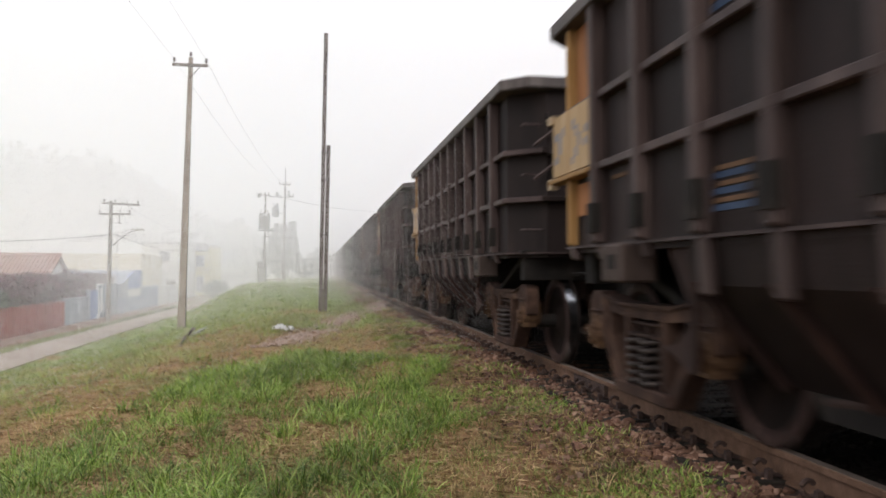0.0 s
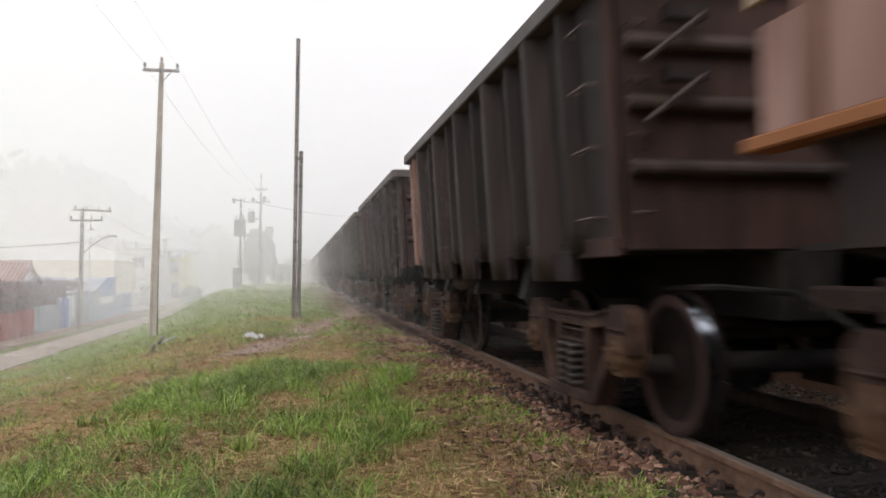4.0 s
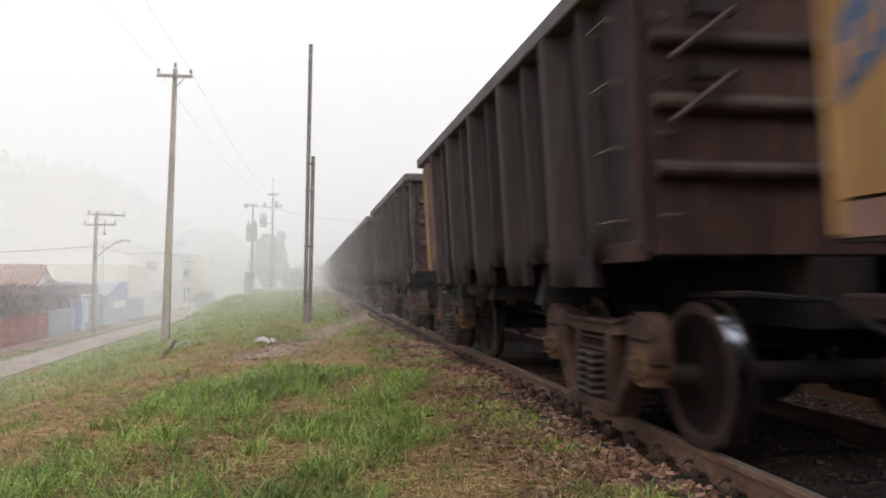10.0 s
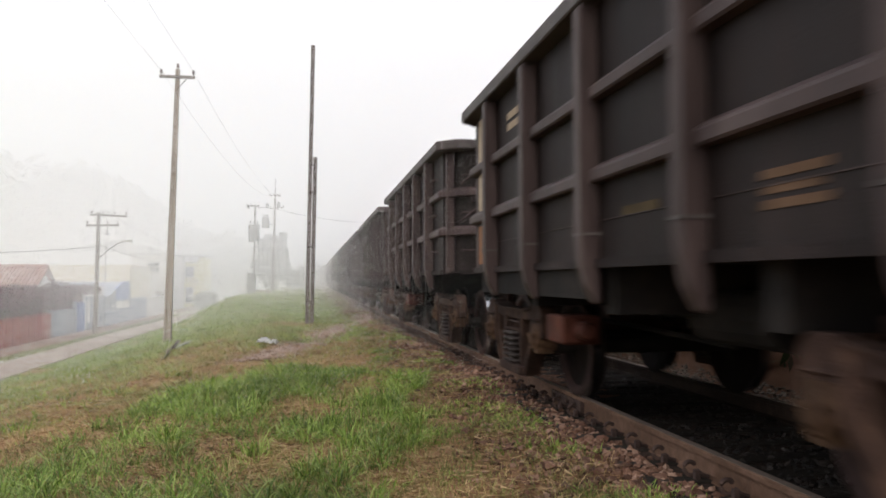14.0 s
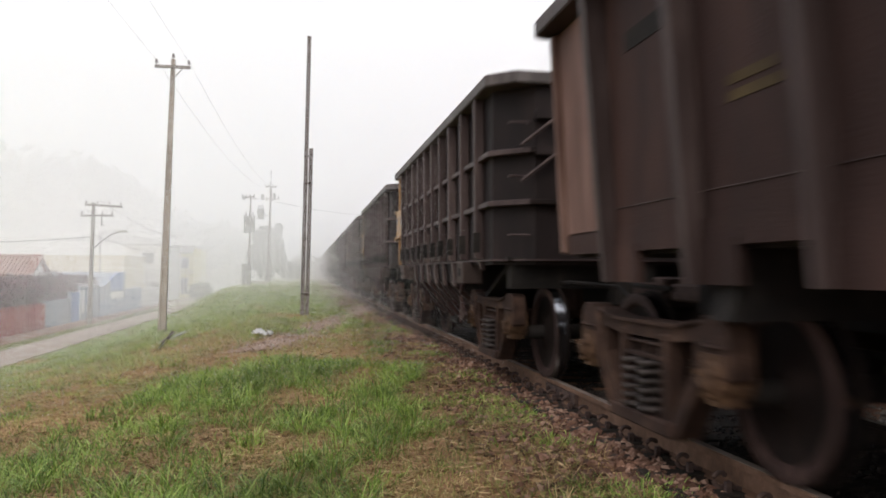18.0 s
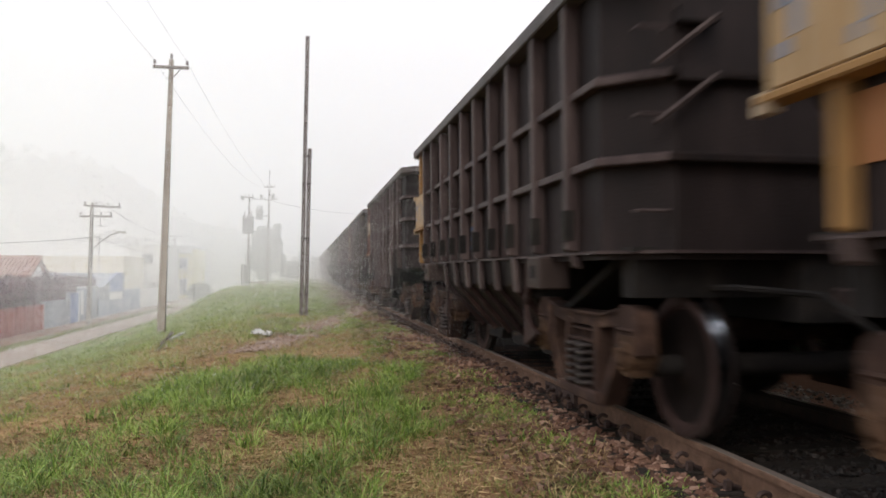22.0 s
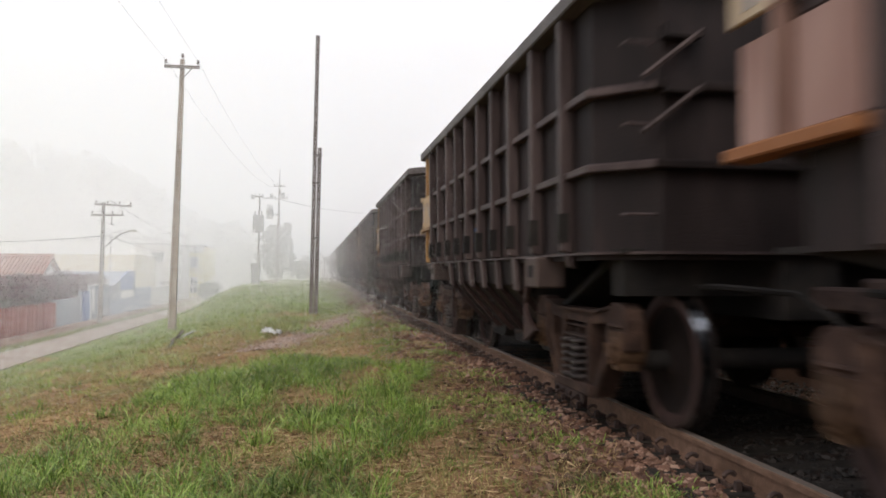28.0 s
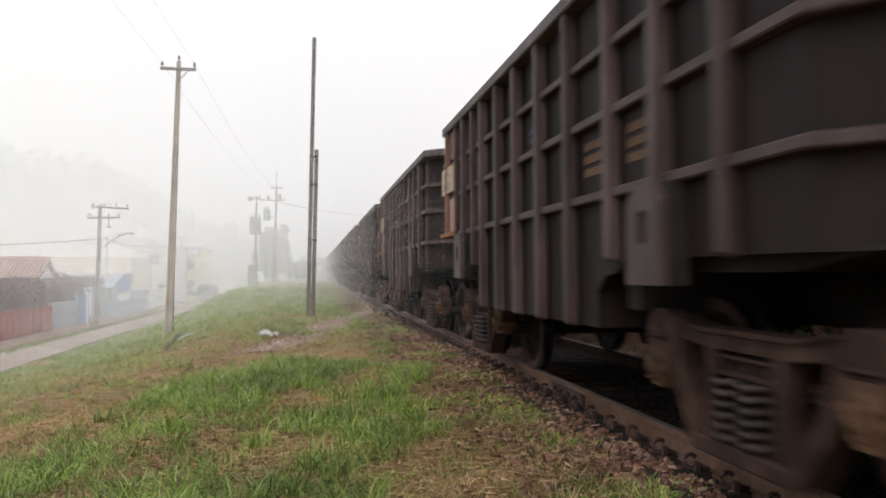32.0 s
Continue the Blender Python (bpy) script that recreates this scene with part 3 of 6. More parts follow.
def stripes(wagon, x, y, z, w, h, n=4):
    """A patch of blue and tan stripes on the side."""
    for k in range(n):
        zz, cut = z + h * k / n, 0.12 * ((k * 3) % 4) / 3
        part("marking", box(B(), x - 0.003, x + 0.001, y - w * (0.46 - cut), y + w * 0.46, zz, zz + h / n * 0.40), BLUE, wagon, "faded blue lettering bar")
        part("marking_bar", box(B(), x - 0.003, x + 0.001, y - w * 0.44, y + w * (0.44 - cut), zz + h / n * 0.5, zz + h / n * 0.8), TAN, wagon, "faded tan lettering bar")


def stirrup(wagon, x, y, z0, z1, steps_at):
    """A step iron hanging under the corner."""
    bm = sweep(B(), [(x, y - 0.2, z1), (x, y - 0.2, z0), (x, y + 0.2, z0), (x, y + 0.2, z1)], 0.011, 5)
    part("step_iron", bm, IRON, wagon)
    for z in steps_at:
        part("step_tread", box(B(), x - 0.04, x + 0.03, y - 0.2, y + 0.2, z - 0.008, z + 0.008), RIB_DARK, wagon, "worn step tread", 0.004)


def hopper_wagon():
    """Ribbed hopper wagon: slim spliced posts, two rails all round, sloping hopper bottoms."""
    w = tagged(new("hopper_wagon"), "dark brown ribbed steel ore hopper wagon with a yellow end plate", "freight wagon", "wagons of the train")
    l, hw, c, z0, z1 = 4.30, 1.46, 0.36, 1.20, 3.06
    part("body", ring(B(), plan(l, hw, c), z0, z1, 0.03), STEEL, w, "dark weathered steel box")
    far = B()
    far_ribs(far, np.linspace(-3.41, 3.41, 10), 0.95, z1, hw)
    part("far_side_posts", far, STEEL, w)
    top_chord(w, l + 0.11, hw, 0.26, 3.045, 3.17, 0.14, thick=0.16)
    for z in (2.37, 1.84):
        shaded_ends(part("side_rail", ring(B(), plan(l + 0.075, hw + 0.075, c), z - 0.03, z + 0.028, 0.10), POST_PAINT, w, "horizontal stiffening rail", bevel=0.008), l)
    part("seam_flange", ring(B(), plan(l + 0.05, hw + 0.05, c), 1.238, 1.258, 0.07), RAIL_PAINT, w, "thin flange along the lower edge")
    for y in (-3.50, -2.70, -1.90, -1.17, -0.46, 0.26, 0.97, 1.68, 2.46, 3.24, 3.84):
        short = abs(y) > 2.0
        last = y > 3.5
        tint = YELLOW if last else POST_PAINT
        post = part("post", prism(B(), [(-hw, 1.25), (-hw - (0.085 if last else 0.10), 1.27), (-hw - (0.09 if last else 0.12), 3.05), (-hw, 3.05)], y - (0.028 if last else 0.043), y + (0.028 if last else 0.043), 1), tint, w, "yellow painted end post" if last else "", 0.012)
        zb = 1.14 if short else 0.92
        part("post_foot", prism(B(), [(-hw + 0.02, zb), (-hw - 0.035, zb + 0.01), (-hw - 0.06, 1.25), (-hw, 1.25)], y - 0.054, y + 0.054, 1), POST_PAINT, post, "wider worn foot of the post", 0.01)
        if not last:
            part("splice", box(B(), -hw - 0.125, -hw - 0.05, y - 0.050, y + 0.050, 1.34, 1.56), DARK, post, "dark splice plate")
    # hopper bottoms slope in under the body
    for s in (-1, 1):
        part("hopper_slope", prism(B(), [(s * 4.0, 1.30), (s * 2.0, 0.62), (s * 1.95, 0.66), (s * 3.9, 1.34)], -1.2, 1.2), DARK, w)
        part("hopper_side", prism(B(), [(s * 1.46, 1.22), (s * 1.42, 0.98), (s * 0.90, 0.40), (s * 0.86, 0.44), (s * 1.38, 1.0), (s * 1.42, 1.22)], -1.95, 1.95, 1),
             STEEL, w, "dark sloping hopper side")
        pts = [(1.95, 1.22), (2.28, 1.22)] + [(1.95 + 0.42 - 0.42 * math.cos(k), 0.92 - 0.34 * math.sin(k)) for k in (0.3, 0.7, 1.1, 1.5)] + [(1.95, 0.45)]
        part("hopper_end_gusset", prism(B(), [(s * y, z) for y, z in pts], -1.42, -1.38), STEEL_RUST, w, "curved gusset at the hopper end")
        part("side_bearing_box", box(B(), -hw - 0.13, -hw + 0.12, s * 2.79 - 0.19, s * 2.79 + 0.19, 0.98, 1.24), RIB_BROWN, w, "grey-brown bearing box", 0.015)
        part("bearing_label", box(B(), -hw - 0.134, -hw - 0.12, s * 2.79 - 0.07, s * 2.79 + 0.07, 1.07, 1.17), DARK, w)
        part("end_sill", box(B(), -1.3, 1.3, s * 4.0 - 0.1, s * 4.0 + 0.1, 0.95, 1.22), DARK, w)
    for y in (-1.80, -1.07, -0.36, 0.36, 1.07, 1.80):
        part("hopper_rib", prism(B(), [(-1.51, 1.0), (-1.44, 1.0), (-0.90, 0.40), (-0.95, 0.37)], y - 0.016, y + 0.016, 1), STEEL_RUST, w, "slanting hopper rib")
    for y in (-1.2, 0.0, 1.2):
        part("discharge_door", prism(B(), [(y - 0.5, 0.50), (y + 0.5, 0.50), (y + 0.32, 0.26), (y - 0.32, 0.26)], -0.9, 0.9), DARK, w)
        part("door_gear", tube(B(), (-0.88, y - 0.25, 0.42), (-0.88, y + 0.3, 0.36), 0.03, 8), IRON, w)
    # painted tail bay, end plate with its ledge and marks
    part("corner_panel", box(B(), -hw - 0.012, -hw + 0.002, 3.28, 3.92, 2.42, 3.04), ORANGE, w, "orange-brown painted end bay")
    part("corner_panel_low", box(B(), -hw - 0.012, -hw + 0.002, 3.28, 3.92, 1.50, 1.76), ORANGE, w, "orange-brown lower end bay")
    plate = part("end_plate", box(B(), -hw - 0.085, -hw - 0.06, 3.28, 4.24, 1.86, 2.38), TAN_YELLOW, w, "faded yellow plate with blue marks", 0.006)
    part("plate_ledge", box(B(), -hw - 0.125, -hw, 3.28, 4.26, 1.80, 1.84), YELLOW, plate, "yellow ledge under the plate", 0.008)
    part("plate_bracket", box(B(), -hw - 0.12, -hw - 0.05, 4.20, 4.28, 1.76, 1.85), CREAM, plate)
    part("plate_bracket", box(B(), -hw - 0.12, -hw - 0.05, 4.20, 4.28, 2.33, 2.40), CREAM, plate)
    for y, z, a, b in ((4.12, 2.20, 0.06, 0.03), (4.04, 2.11, 0.04, 0.07), (4.13, 2.00, 0.05, 0.03), (3.96, 2.22, 0.03, 0.04), (3.70, 2.24, 0.03, 0.04), (3.62, 2.18, 0.03, 0.04), (3.56, 2.10, 0.03, 0.05), (3.63, 2.01, 0.03, 0.04), (3.71, 1.95, 0.03, 0.03), (3.40, 2.16, 0.035, 0.03), (3.42, 2.06, 0.03, 0.03)):
        part("plate_mark", box(B(), -hw - 0.088, -hw - 0.08, y - a, y + a, z - b, z + b), PLATE_BLUE, plate, "washed-out blue mark")
    stripes(w, -hw - 0.001, 1.44, 2.46, 0.40, 0.44)
    stripes(w, -hw - 0.001, 0.72, 2.50, 0.34, 0.36)
    stripes(w, -hw - 0.001, 1.44, 1.38, 0.42, 0.26, 3)
    stripes(w, -hw - 0.001, 0.0, 1.38, 0.44, 0.34, 3)
    marks(w, -hw - 0.001, -0.92, 1.66, 0.40, 0.13, CREAM, 1)
    marks(w, -hw - 0.001, 2.95, 1.72, 0.26, 0.05, TAN, 1)
    marks(w, -hw - 0.001, -1.44, 1.46, 0.18, 0.12, OCHRE_MARK, 2)
    part("rust_patch", box(B(), -hw - 0.006, -hw, -1.70, -1.30, 1.27, 1.72), STEEL_RUST, w, "rusted side patch")
    for z in (1.50, 2.10, 2.65):
        rungs(w, -1.28, -l - 0.05, (z,), "x", 0.2)
    lever(w, -l, 2.05)
    lever(w, -l, 2.42)
    common(w, l, 1.25)
    return w


def deep_gondola(step=False):
    """Gondola with slim posts, three rails all round, a deep middle and slotted plates over the bogies."""
    w = tagged(new("deep_gondola_wagon"), "dark brown steel gondola wagon with slim posts and three side rails", "freight wagon", "wagons of the train")
    l, hw, c, z1 = 4.30, 1.46, 0.46, 3.07
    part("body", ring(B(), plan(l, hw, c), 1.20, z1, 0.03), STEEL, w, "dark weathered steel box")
    for s in (-1, 1):
        part("deep_side", prism(B(), [(-1.55, 1.22), (1.95, 1.22), (1.95, 0.74), (-1.55, 0.74)], s * hw, s * (hw - 0.03)), STEEL, w)
        part("end_slope", prism(B(), [(s * 4.15, 1.22), (s * 3.5, 1.12), (s * 2.1, 1.12), (s * 2.1, 1.22)], -1.32, 1.32), DARK, w, "dark sloping end bottom")
    part("deep_end", prism(B(), [(-1.55, 1.22), (-1.55, 0.74), (-1.52, 0.74), (-1.52, 1.22)], -1.44, 1.44), STEEL, w)
    part("torn_gusset", prism(B(), [(-1.56, 1.22), (-2.05, 1.22), (-1.92, 1.12), (-1.75, 1.10), (-1.56, 0.98)], -hw - 0.02, -hw + 0.02), STEEL, w, "bent gusset plate")
    far = B()
    far_ribs(far, np.linspace(-3.31, 3.31, 10), 1.2, z1, hw)
    part("far_side_posts", far, STEEL, w)
    top_chord(w, l + 0.11, hw, 0.26, 3.045, 3.16, 0.13, thick=0.22)
    for z in (2.60, 2.16, 1.63):
        shaded_ends(part("side_rail", ring(B(), plan(l + 0.07, hw + 0.07, c), z - 0.032, z + 0.032, 0.10), POST_PAINT, w, "horizontal stiffening rail", bevel=0.01), l)
    for y in (-3.31, -1.93, -1.13, -0.38, 0.36, 1.07, 1.80, 2.27, 3.31):
        zb = 0.72 if -1.5 < y < 1.9 else 1.18
        part("post", prism(B(), [(-hw, zb), (-hw - 0.10, zb + 0.02), (-hw - 0.115, 3.05), (-hw, 3.05)], y - 0.043, y + 0.043, 1), POST_PAINT, w, "", 0.016)
    for y in (-2.64, 2.80):
        part("post", prism(B(), [(-hw, 1.55), (-hw - 0.12, 1.58), (-hw - 0.12, 3.05), (-hw, 3.05)], y - 0.052, y + 0.052, 1), POST_PAINT, w, "", 0.016)
        plate = B()
        y0, y1, a, b = y - 0.21, y + 0.21, 1.05, 1.60
        outer = [(y0, a), (y1, a), (y1, b - 0.1), (y1 - 0.1, b), (y0 + 0.1, b), (y0, b - 0.1)]
        inner = [(y - 0.055, 1.28), (y + 0.055, 1.28), (y + 0.055, 1.43), (y + 0.03, 1.46), (y - 0.03, 1.46), (y - 0.055, 1.43)]
        rows = [[plate.verts.new((x, *q)) for q in o] for o, x in ((inner, -hw - 0.17), (outer, -hw - 0.17), (outer, -hw - 0.12), (inner, -hw - 0.12))]
        for k in range(4):
            for i in range(6):
                j = (i + 1) % 6
                plate.faces.new((rows[k][i], rows[k][j], rows[(k + 1) % 4][j], rows[(k + 1) % 4][i]))
        part("jacking_plate", plate, POST_PAINT, w, "slotted grey-brown plate over the bogie")
        part("plate_backing", box(B(), -hw - 0.118, -hw, y0, y1, a, b), DARK, w)
    plate = part("end_plate", box(B(), -hw - 0.125, -hw - 0.09, 3.40, 4.20, 2.20, 2.56), CREAM, w, "pale grimy cream plate with blue marks", 0.006)
    for y, z, a, b in ((4.04, 2.46, 0.06, 0.025), (3.66, 2.45, 0.05, 0.03), (3.60, 2.30, 0.035, 0.05), (4.02, 2.29, 0.03, 0.05), (3.74, 2.28, 0.03, 0.04)):
        part("plate_mark", box(B(), -hw - 0.129, -hw - 0.11, y - a, y + a, z - b, z + b), PLATE_BLUE, plate, "washed-out blue mark")
    part("corner_panel", box(B(), -hw - 0.08, -hw - 0.05, 3.40, 4.16, 2.65, 3.03), TAIL_BROWN, w, "red-brown painted upper tail bay")
    part("corner_panel_low", box(B(), -hw - 0.08, -hw - 0.05, 3.40, 4.18, 1.68, 2.12), CREAM_RED, w, "faded tan lower tail bay")
    part("tail_post", box(B(), -hw - 0.14, -hw - 0.05, 3.80, 3.87, 1.62, 3.03), TAIL_BROWN, w, "red-brown painted tail post", 0.01)
    part("plate_ledge", box(B(), -hw - 0.15, -hw, 3.36, 4.22, 1.60, 1.66), ORANGE, plate, "orange ledge under the plate", 0.008)
    part("lower_end_sheet", box(B(), -1.0, 1.0, -l - 0.005, -l, 1.21, 1.58), STEEL_RUST, w, "rusty lower end sheet")
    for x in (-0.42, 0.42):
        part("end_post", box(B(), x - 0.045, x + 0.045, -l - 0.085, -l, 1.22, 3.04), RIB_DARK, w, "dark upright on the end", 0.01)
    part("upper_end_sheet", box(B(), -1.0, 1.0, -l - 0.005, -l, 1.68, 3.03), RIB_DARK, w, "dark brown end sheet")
    marks(w, -hw - 0.001, -1.53, 1.80, 0.44, 0.28, TAN, 3)
    marks(w, -hw - 0.001, -2.28, 1.80, 0.42, 0.28, TAN, 3)
    marks(w, -hw - 0.001, -0.02, 2.28, 0.30, 0.16, BLUE, 2)
    marks(w, -hw - 0.001, 0.72, 1.42, 0.16, 0.14, OCHRE_MARK, 2)
    lever(w, -l, 2.02)
    lever(w, -l, 2.45)
    if step:
        stirrup(w, -hw + 0.02, -3.72, 0.50, 1.2, (0.52, 0.92))
    common(w, l, 1.2)
    return w


def flared_rib(bm, y, hw, z0, z1, top, foot, d):
    """A pressed hat section that widens towards the bottom."""
    rows = []
    for u in (0.0, 0.12, 0.4, 0.75, 1.0):
        half = foot + (top - foot) * u ** 0.8
        dd = d * (0.80 if u == 0 else 1.0)
        z = z0 + (z1 - z0) * u
        rows.append([bm.verts.new(p) for p in ((-hw + 0.004, y - half * 1.7, z), (-hw - dd * 0.35, y - half * 1.25, z), (-hw - dd * 0.92, y - half * 0.75, z), (-hw - dd, y - half * 0.45, z),
                                               (-hw - dd, y + half * 0.45, z), (-hw - dd * 0.92, y + half * 0.75, z), (-hw - dd * 0.35, y + half * 1.25, z), (-hw + 0.004, y + half * 1.7, z))])
    for a, b in zip(rows, rows[1:]):
        for i in range(7):
            bm.faces.new((a[i], a[i + 1], b[i + 1], b[i]))
    bm.faces.new(rows[0])
    return bm


def flare(w):
    """The sides lean out towards the top: draws the lower body in."""
    fixed = set(SHARED.values())
    for o in w.children_recursive:
        if o.data in fixed or o.name.startswith(("coupler", "brake", "air_tank")):
            continue
        for q in o.data.vertices:
            if abs(q.co.x) > 1.2 and q.co.z > 0.95:
                q.co.x *= 1 - 0.036 * max(0.0, 3.0 - q.co.z)
    return w


def tapered_gondola(yellow=True):
    """Gondola with broad pressed ribs, a stepped lower edge and a painted tail bay."""
    bay, edge, says = (YELLOW, YELLOW, "faded yellow") if yellow else (FADED_RED, CREAM_RED, "red-brown")
    w = tagged(new("pressed_rib_gondola_wagon"), "grey-brown steel gondola wagon with pressed ribs and %s tail bay" % says, "freight wagon", "wagons of the train")
    l, hw, c, z0, z1 = 4.20, 1.46, 0.08, 1.26, 3.0
    part("body", ring(B(), plan(l, hw, c), z0, z1, 0.03), STEEL_GREY, w, "dusty grey-brown steel box")
    far = B()
    far_ribs(far, np.linspace(-2.8, 2.8, 5), 1.06, z1, hw, 0.12, 0.5)
    part("far_side_posts", far, STEEL, w)
    top_chord(w, l + 0.10, hw, c, 3.0, 3.145, 0.15)
    for y in (-2.85, -1.42, 0.0, 1.42, 2.80):
        part("rib", flared_rib(B(), y, hw, 1.05, 2.99, 0.10, 0.19, 0.15), RIB_GREY, w, "broad grey-brown pressed rib", smooth=True)
    for y in (-3.55, -2.12, -0.71, 0.71, 2.12):
        part("crease", flared_rib(B(), y, hw, z0, 2.99, 0.05, 0.085, 0.10), STEEL_GREY, w, "narrow pressed rib", smooth=True)
    for y, half in ((-2.95, 0.50), (-1.42, 0.34), (0.0, 0.29), (1.42, 0.36), (2.80, 0.58)):
        part("sill_plate", box(B(), -hw - 0.06, -hw + 0.02, y - half, y + half, 1.05, 1.28), STEEL, w, "lower sill plate", 0.008)
    part("side_sill", box(B(), -hw - 0.02, -hw + 0.06, -l, l, 1.25, 1.34), STEEL, w, "darker lower side strip")
    part("tail_panel", box(B(), -hw - 0.03, -hw, 3.50, 4.18, 1.42, 2.985), bay, w, says + " painted tail bay")
    part("tail_panel_low", box(B(), -hw - 0.028, -hw, 3.50, 4.18, 1.27, 1.405), TAIL_BROWN, w, "red-brown lower tail bay")
    part("tail_rib", flared_rib(B(), 3.56, hw, 1.27, 2.985, 0.05, 0.07, 0.11), TAIL_BROWN, w, "narrow brown rib in the tail bay", smooth=True)
    part("tail_post", box(B(), -hw - 0.06, -hw, 4.15, 4.20, 1.27, 2.985), edge, w, "faded painted corner post", 0.015)
    if yellow:
        logo(w, -hw - 0.031, 3.62, 4.12, 1.92, 0.32)
    stripes(w, -hw - 0.001, 2.46, 1.78, 0.36, 0.26, 3)
    stripes(w, -hw - 0.001, 1.78, 1.80, 0.44, 0.30, 3)
    marks(w, -hw - 0.001, 2.45, 2.44, 0.30, 0.14, OCHRE_MARK, 2)
    marks(w, -hw - 0.001, 1.80, 2.46, 0.34, 0.14, OCHRE_MARK, 2)
    stripes(w, -hw - 0.001, 0.36, 1.46, 0.40, 0.16, 2)
    stripes(w, -hw - 0.001, -0.42, 1.46, 0.24, 0.16, 2)
    part("seam", box(B(), -hw - 0.026, -hw, -4.18, 4.05, 1.345, 1.353), RAIL_PAINT, w, "worn welded seam")
    for z in (1.48, 1.94, 2.36, 2.76):
        rungs(w, -hw - 0.11, -3.92, (z,), "y", 0.30)
    for z in (1.79, 2.21, 2.61):
        part("end_rib", prism(B(), [(-l, z - 0.07), (-l - 0.11, z - 0.035), (-l - 0.11, z + 0.035), (-l, z + 0.07)], -1.36, 1.36), RIB_BROWN, w, "rounded horizontal end rib", 0.02)
        part("tail_end_rib", prism(B(), [(l, z - 0.07), (l + 0.11, z - 0.035), (l + 0.11, z + 0.035), (l, z + 0.07)], -1.36, 1.36), STEEL, w, bevel=0.02)
    part("end_sheet", box(B(), -1.38, 1.38, -l - 0.006, -l, 1.27, 2.98), STEEL_RUST, w, "rust-brown end sheet")
    part("leading_corner", box(B(), -hw - 0.012, -hw + 0.05, -l - 0.012, -l + 0.10, 1.27, 2.985), STEEL_RUST, w, "rust-brown corner edge", 0.008)
    part("corner_sill", box(B(), -hw - 0.03, -hw + 0.02, -l - 0.008, -3.50, 1.22, 1.345), STEEL_RUST, w, "rusty sill under the corner", 0.008)
    tank = lathe(B(), [(-0.10, 0.0), (-0.09, 0.055), (-0.05, 0.09), (0.0, 0.105), (0.45, 0.105), (0.45, 0.0)], 16)
    part("reservoir", tank, RIB_BROWN, w, "round brown reservoir end", smooth=True, at=pose(-1.22, 1.42, 1.0))
    lever(w, -l - 0.11, 2.45)
    lever(w, -l - 0.11, 2.06)
    for z in (1.5, 2.0, 2.35, 2.72):
        rungs(w, -1.30, -l - 0.10, (z,), "x", 0.10)
    common(w, l, 1.24)
    return flare(w)


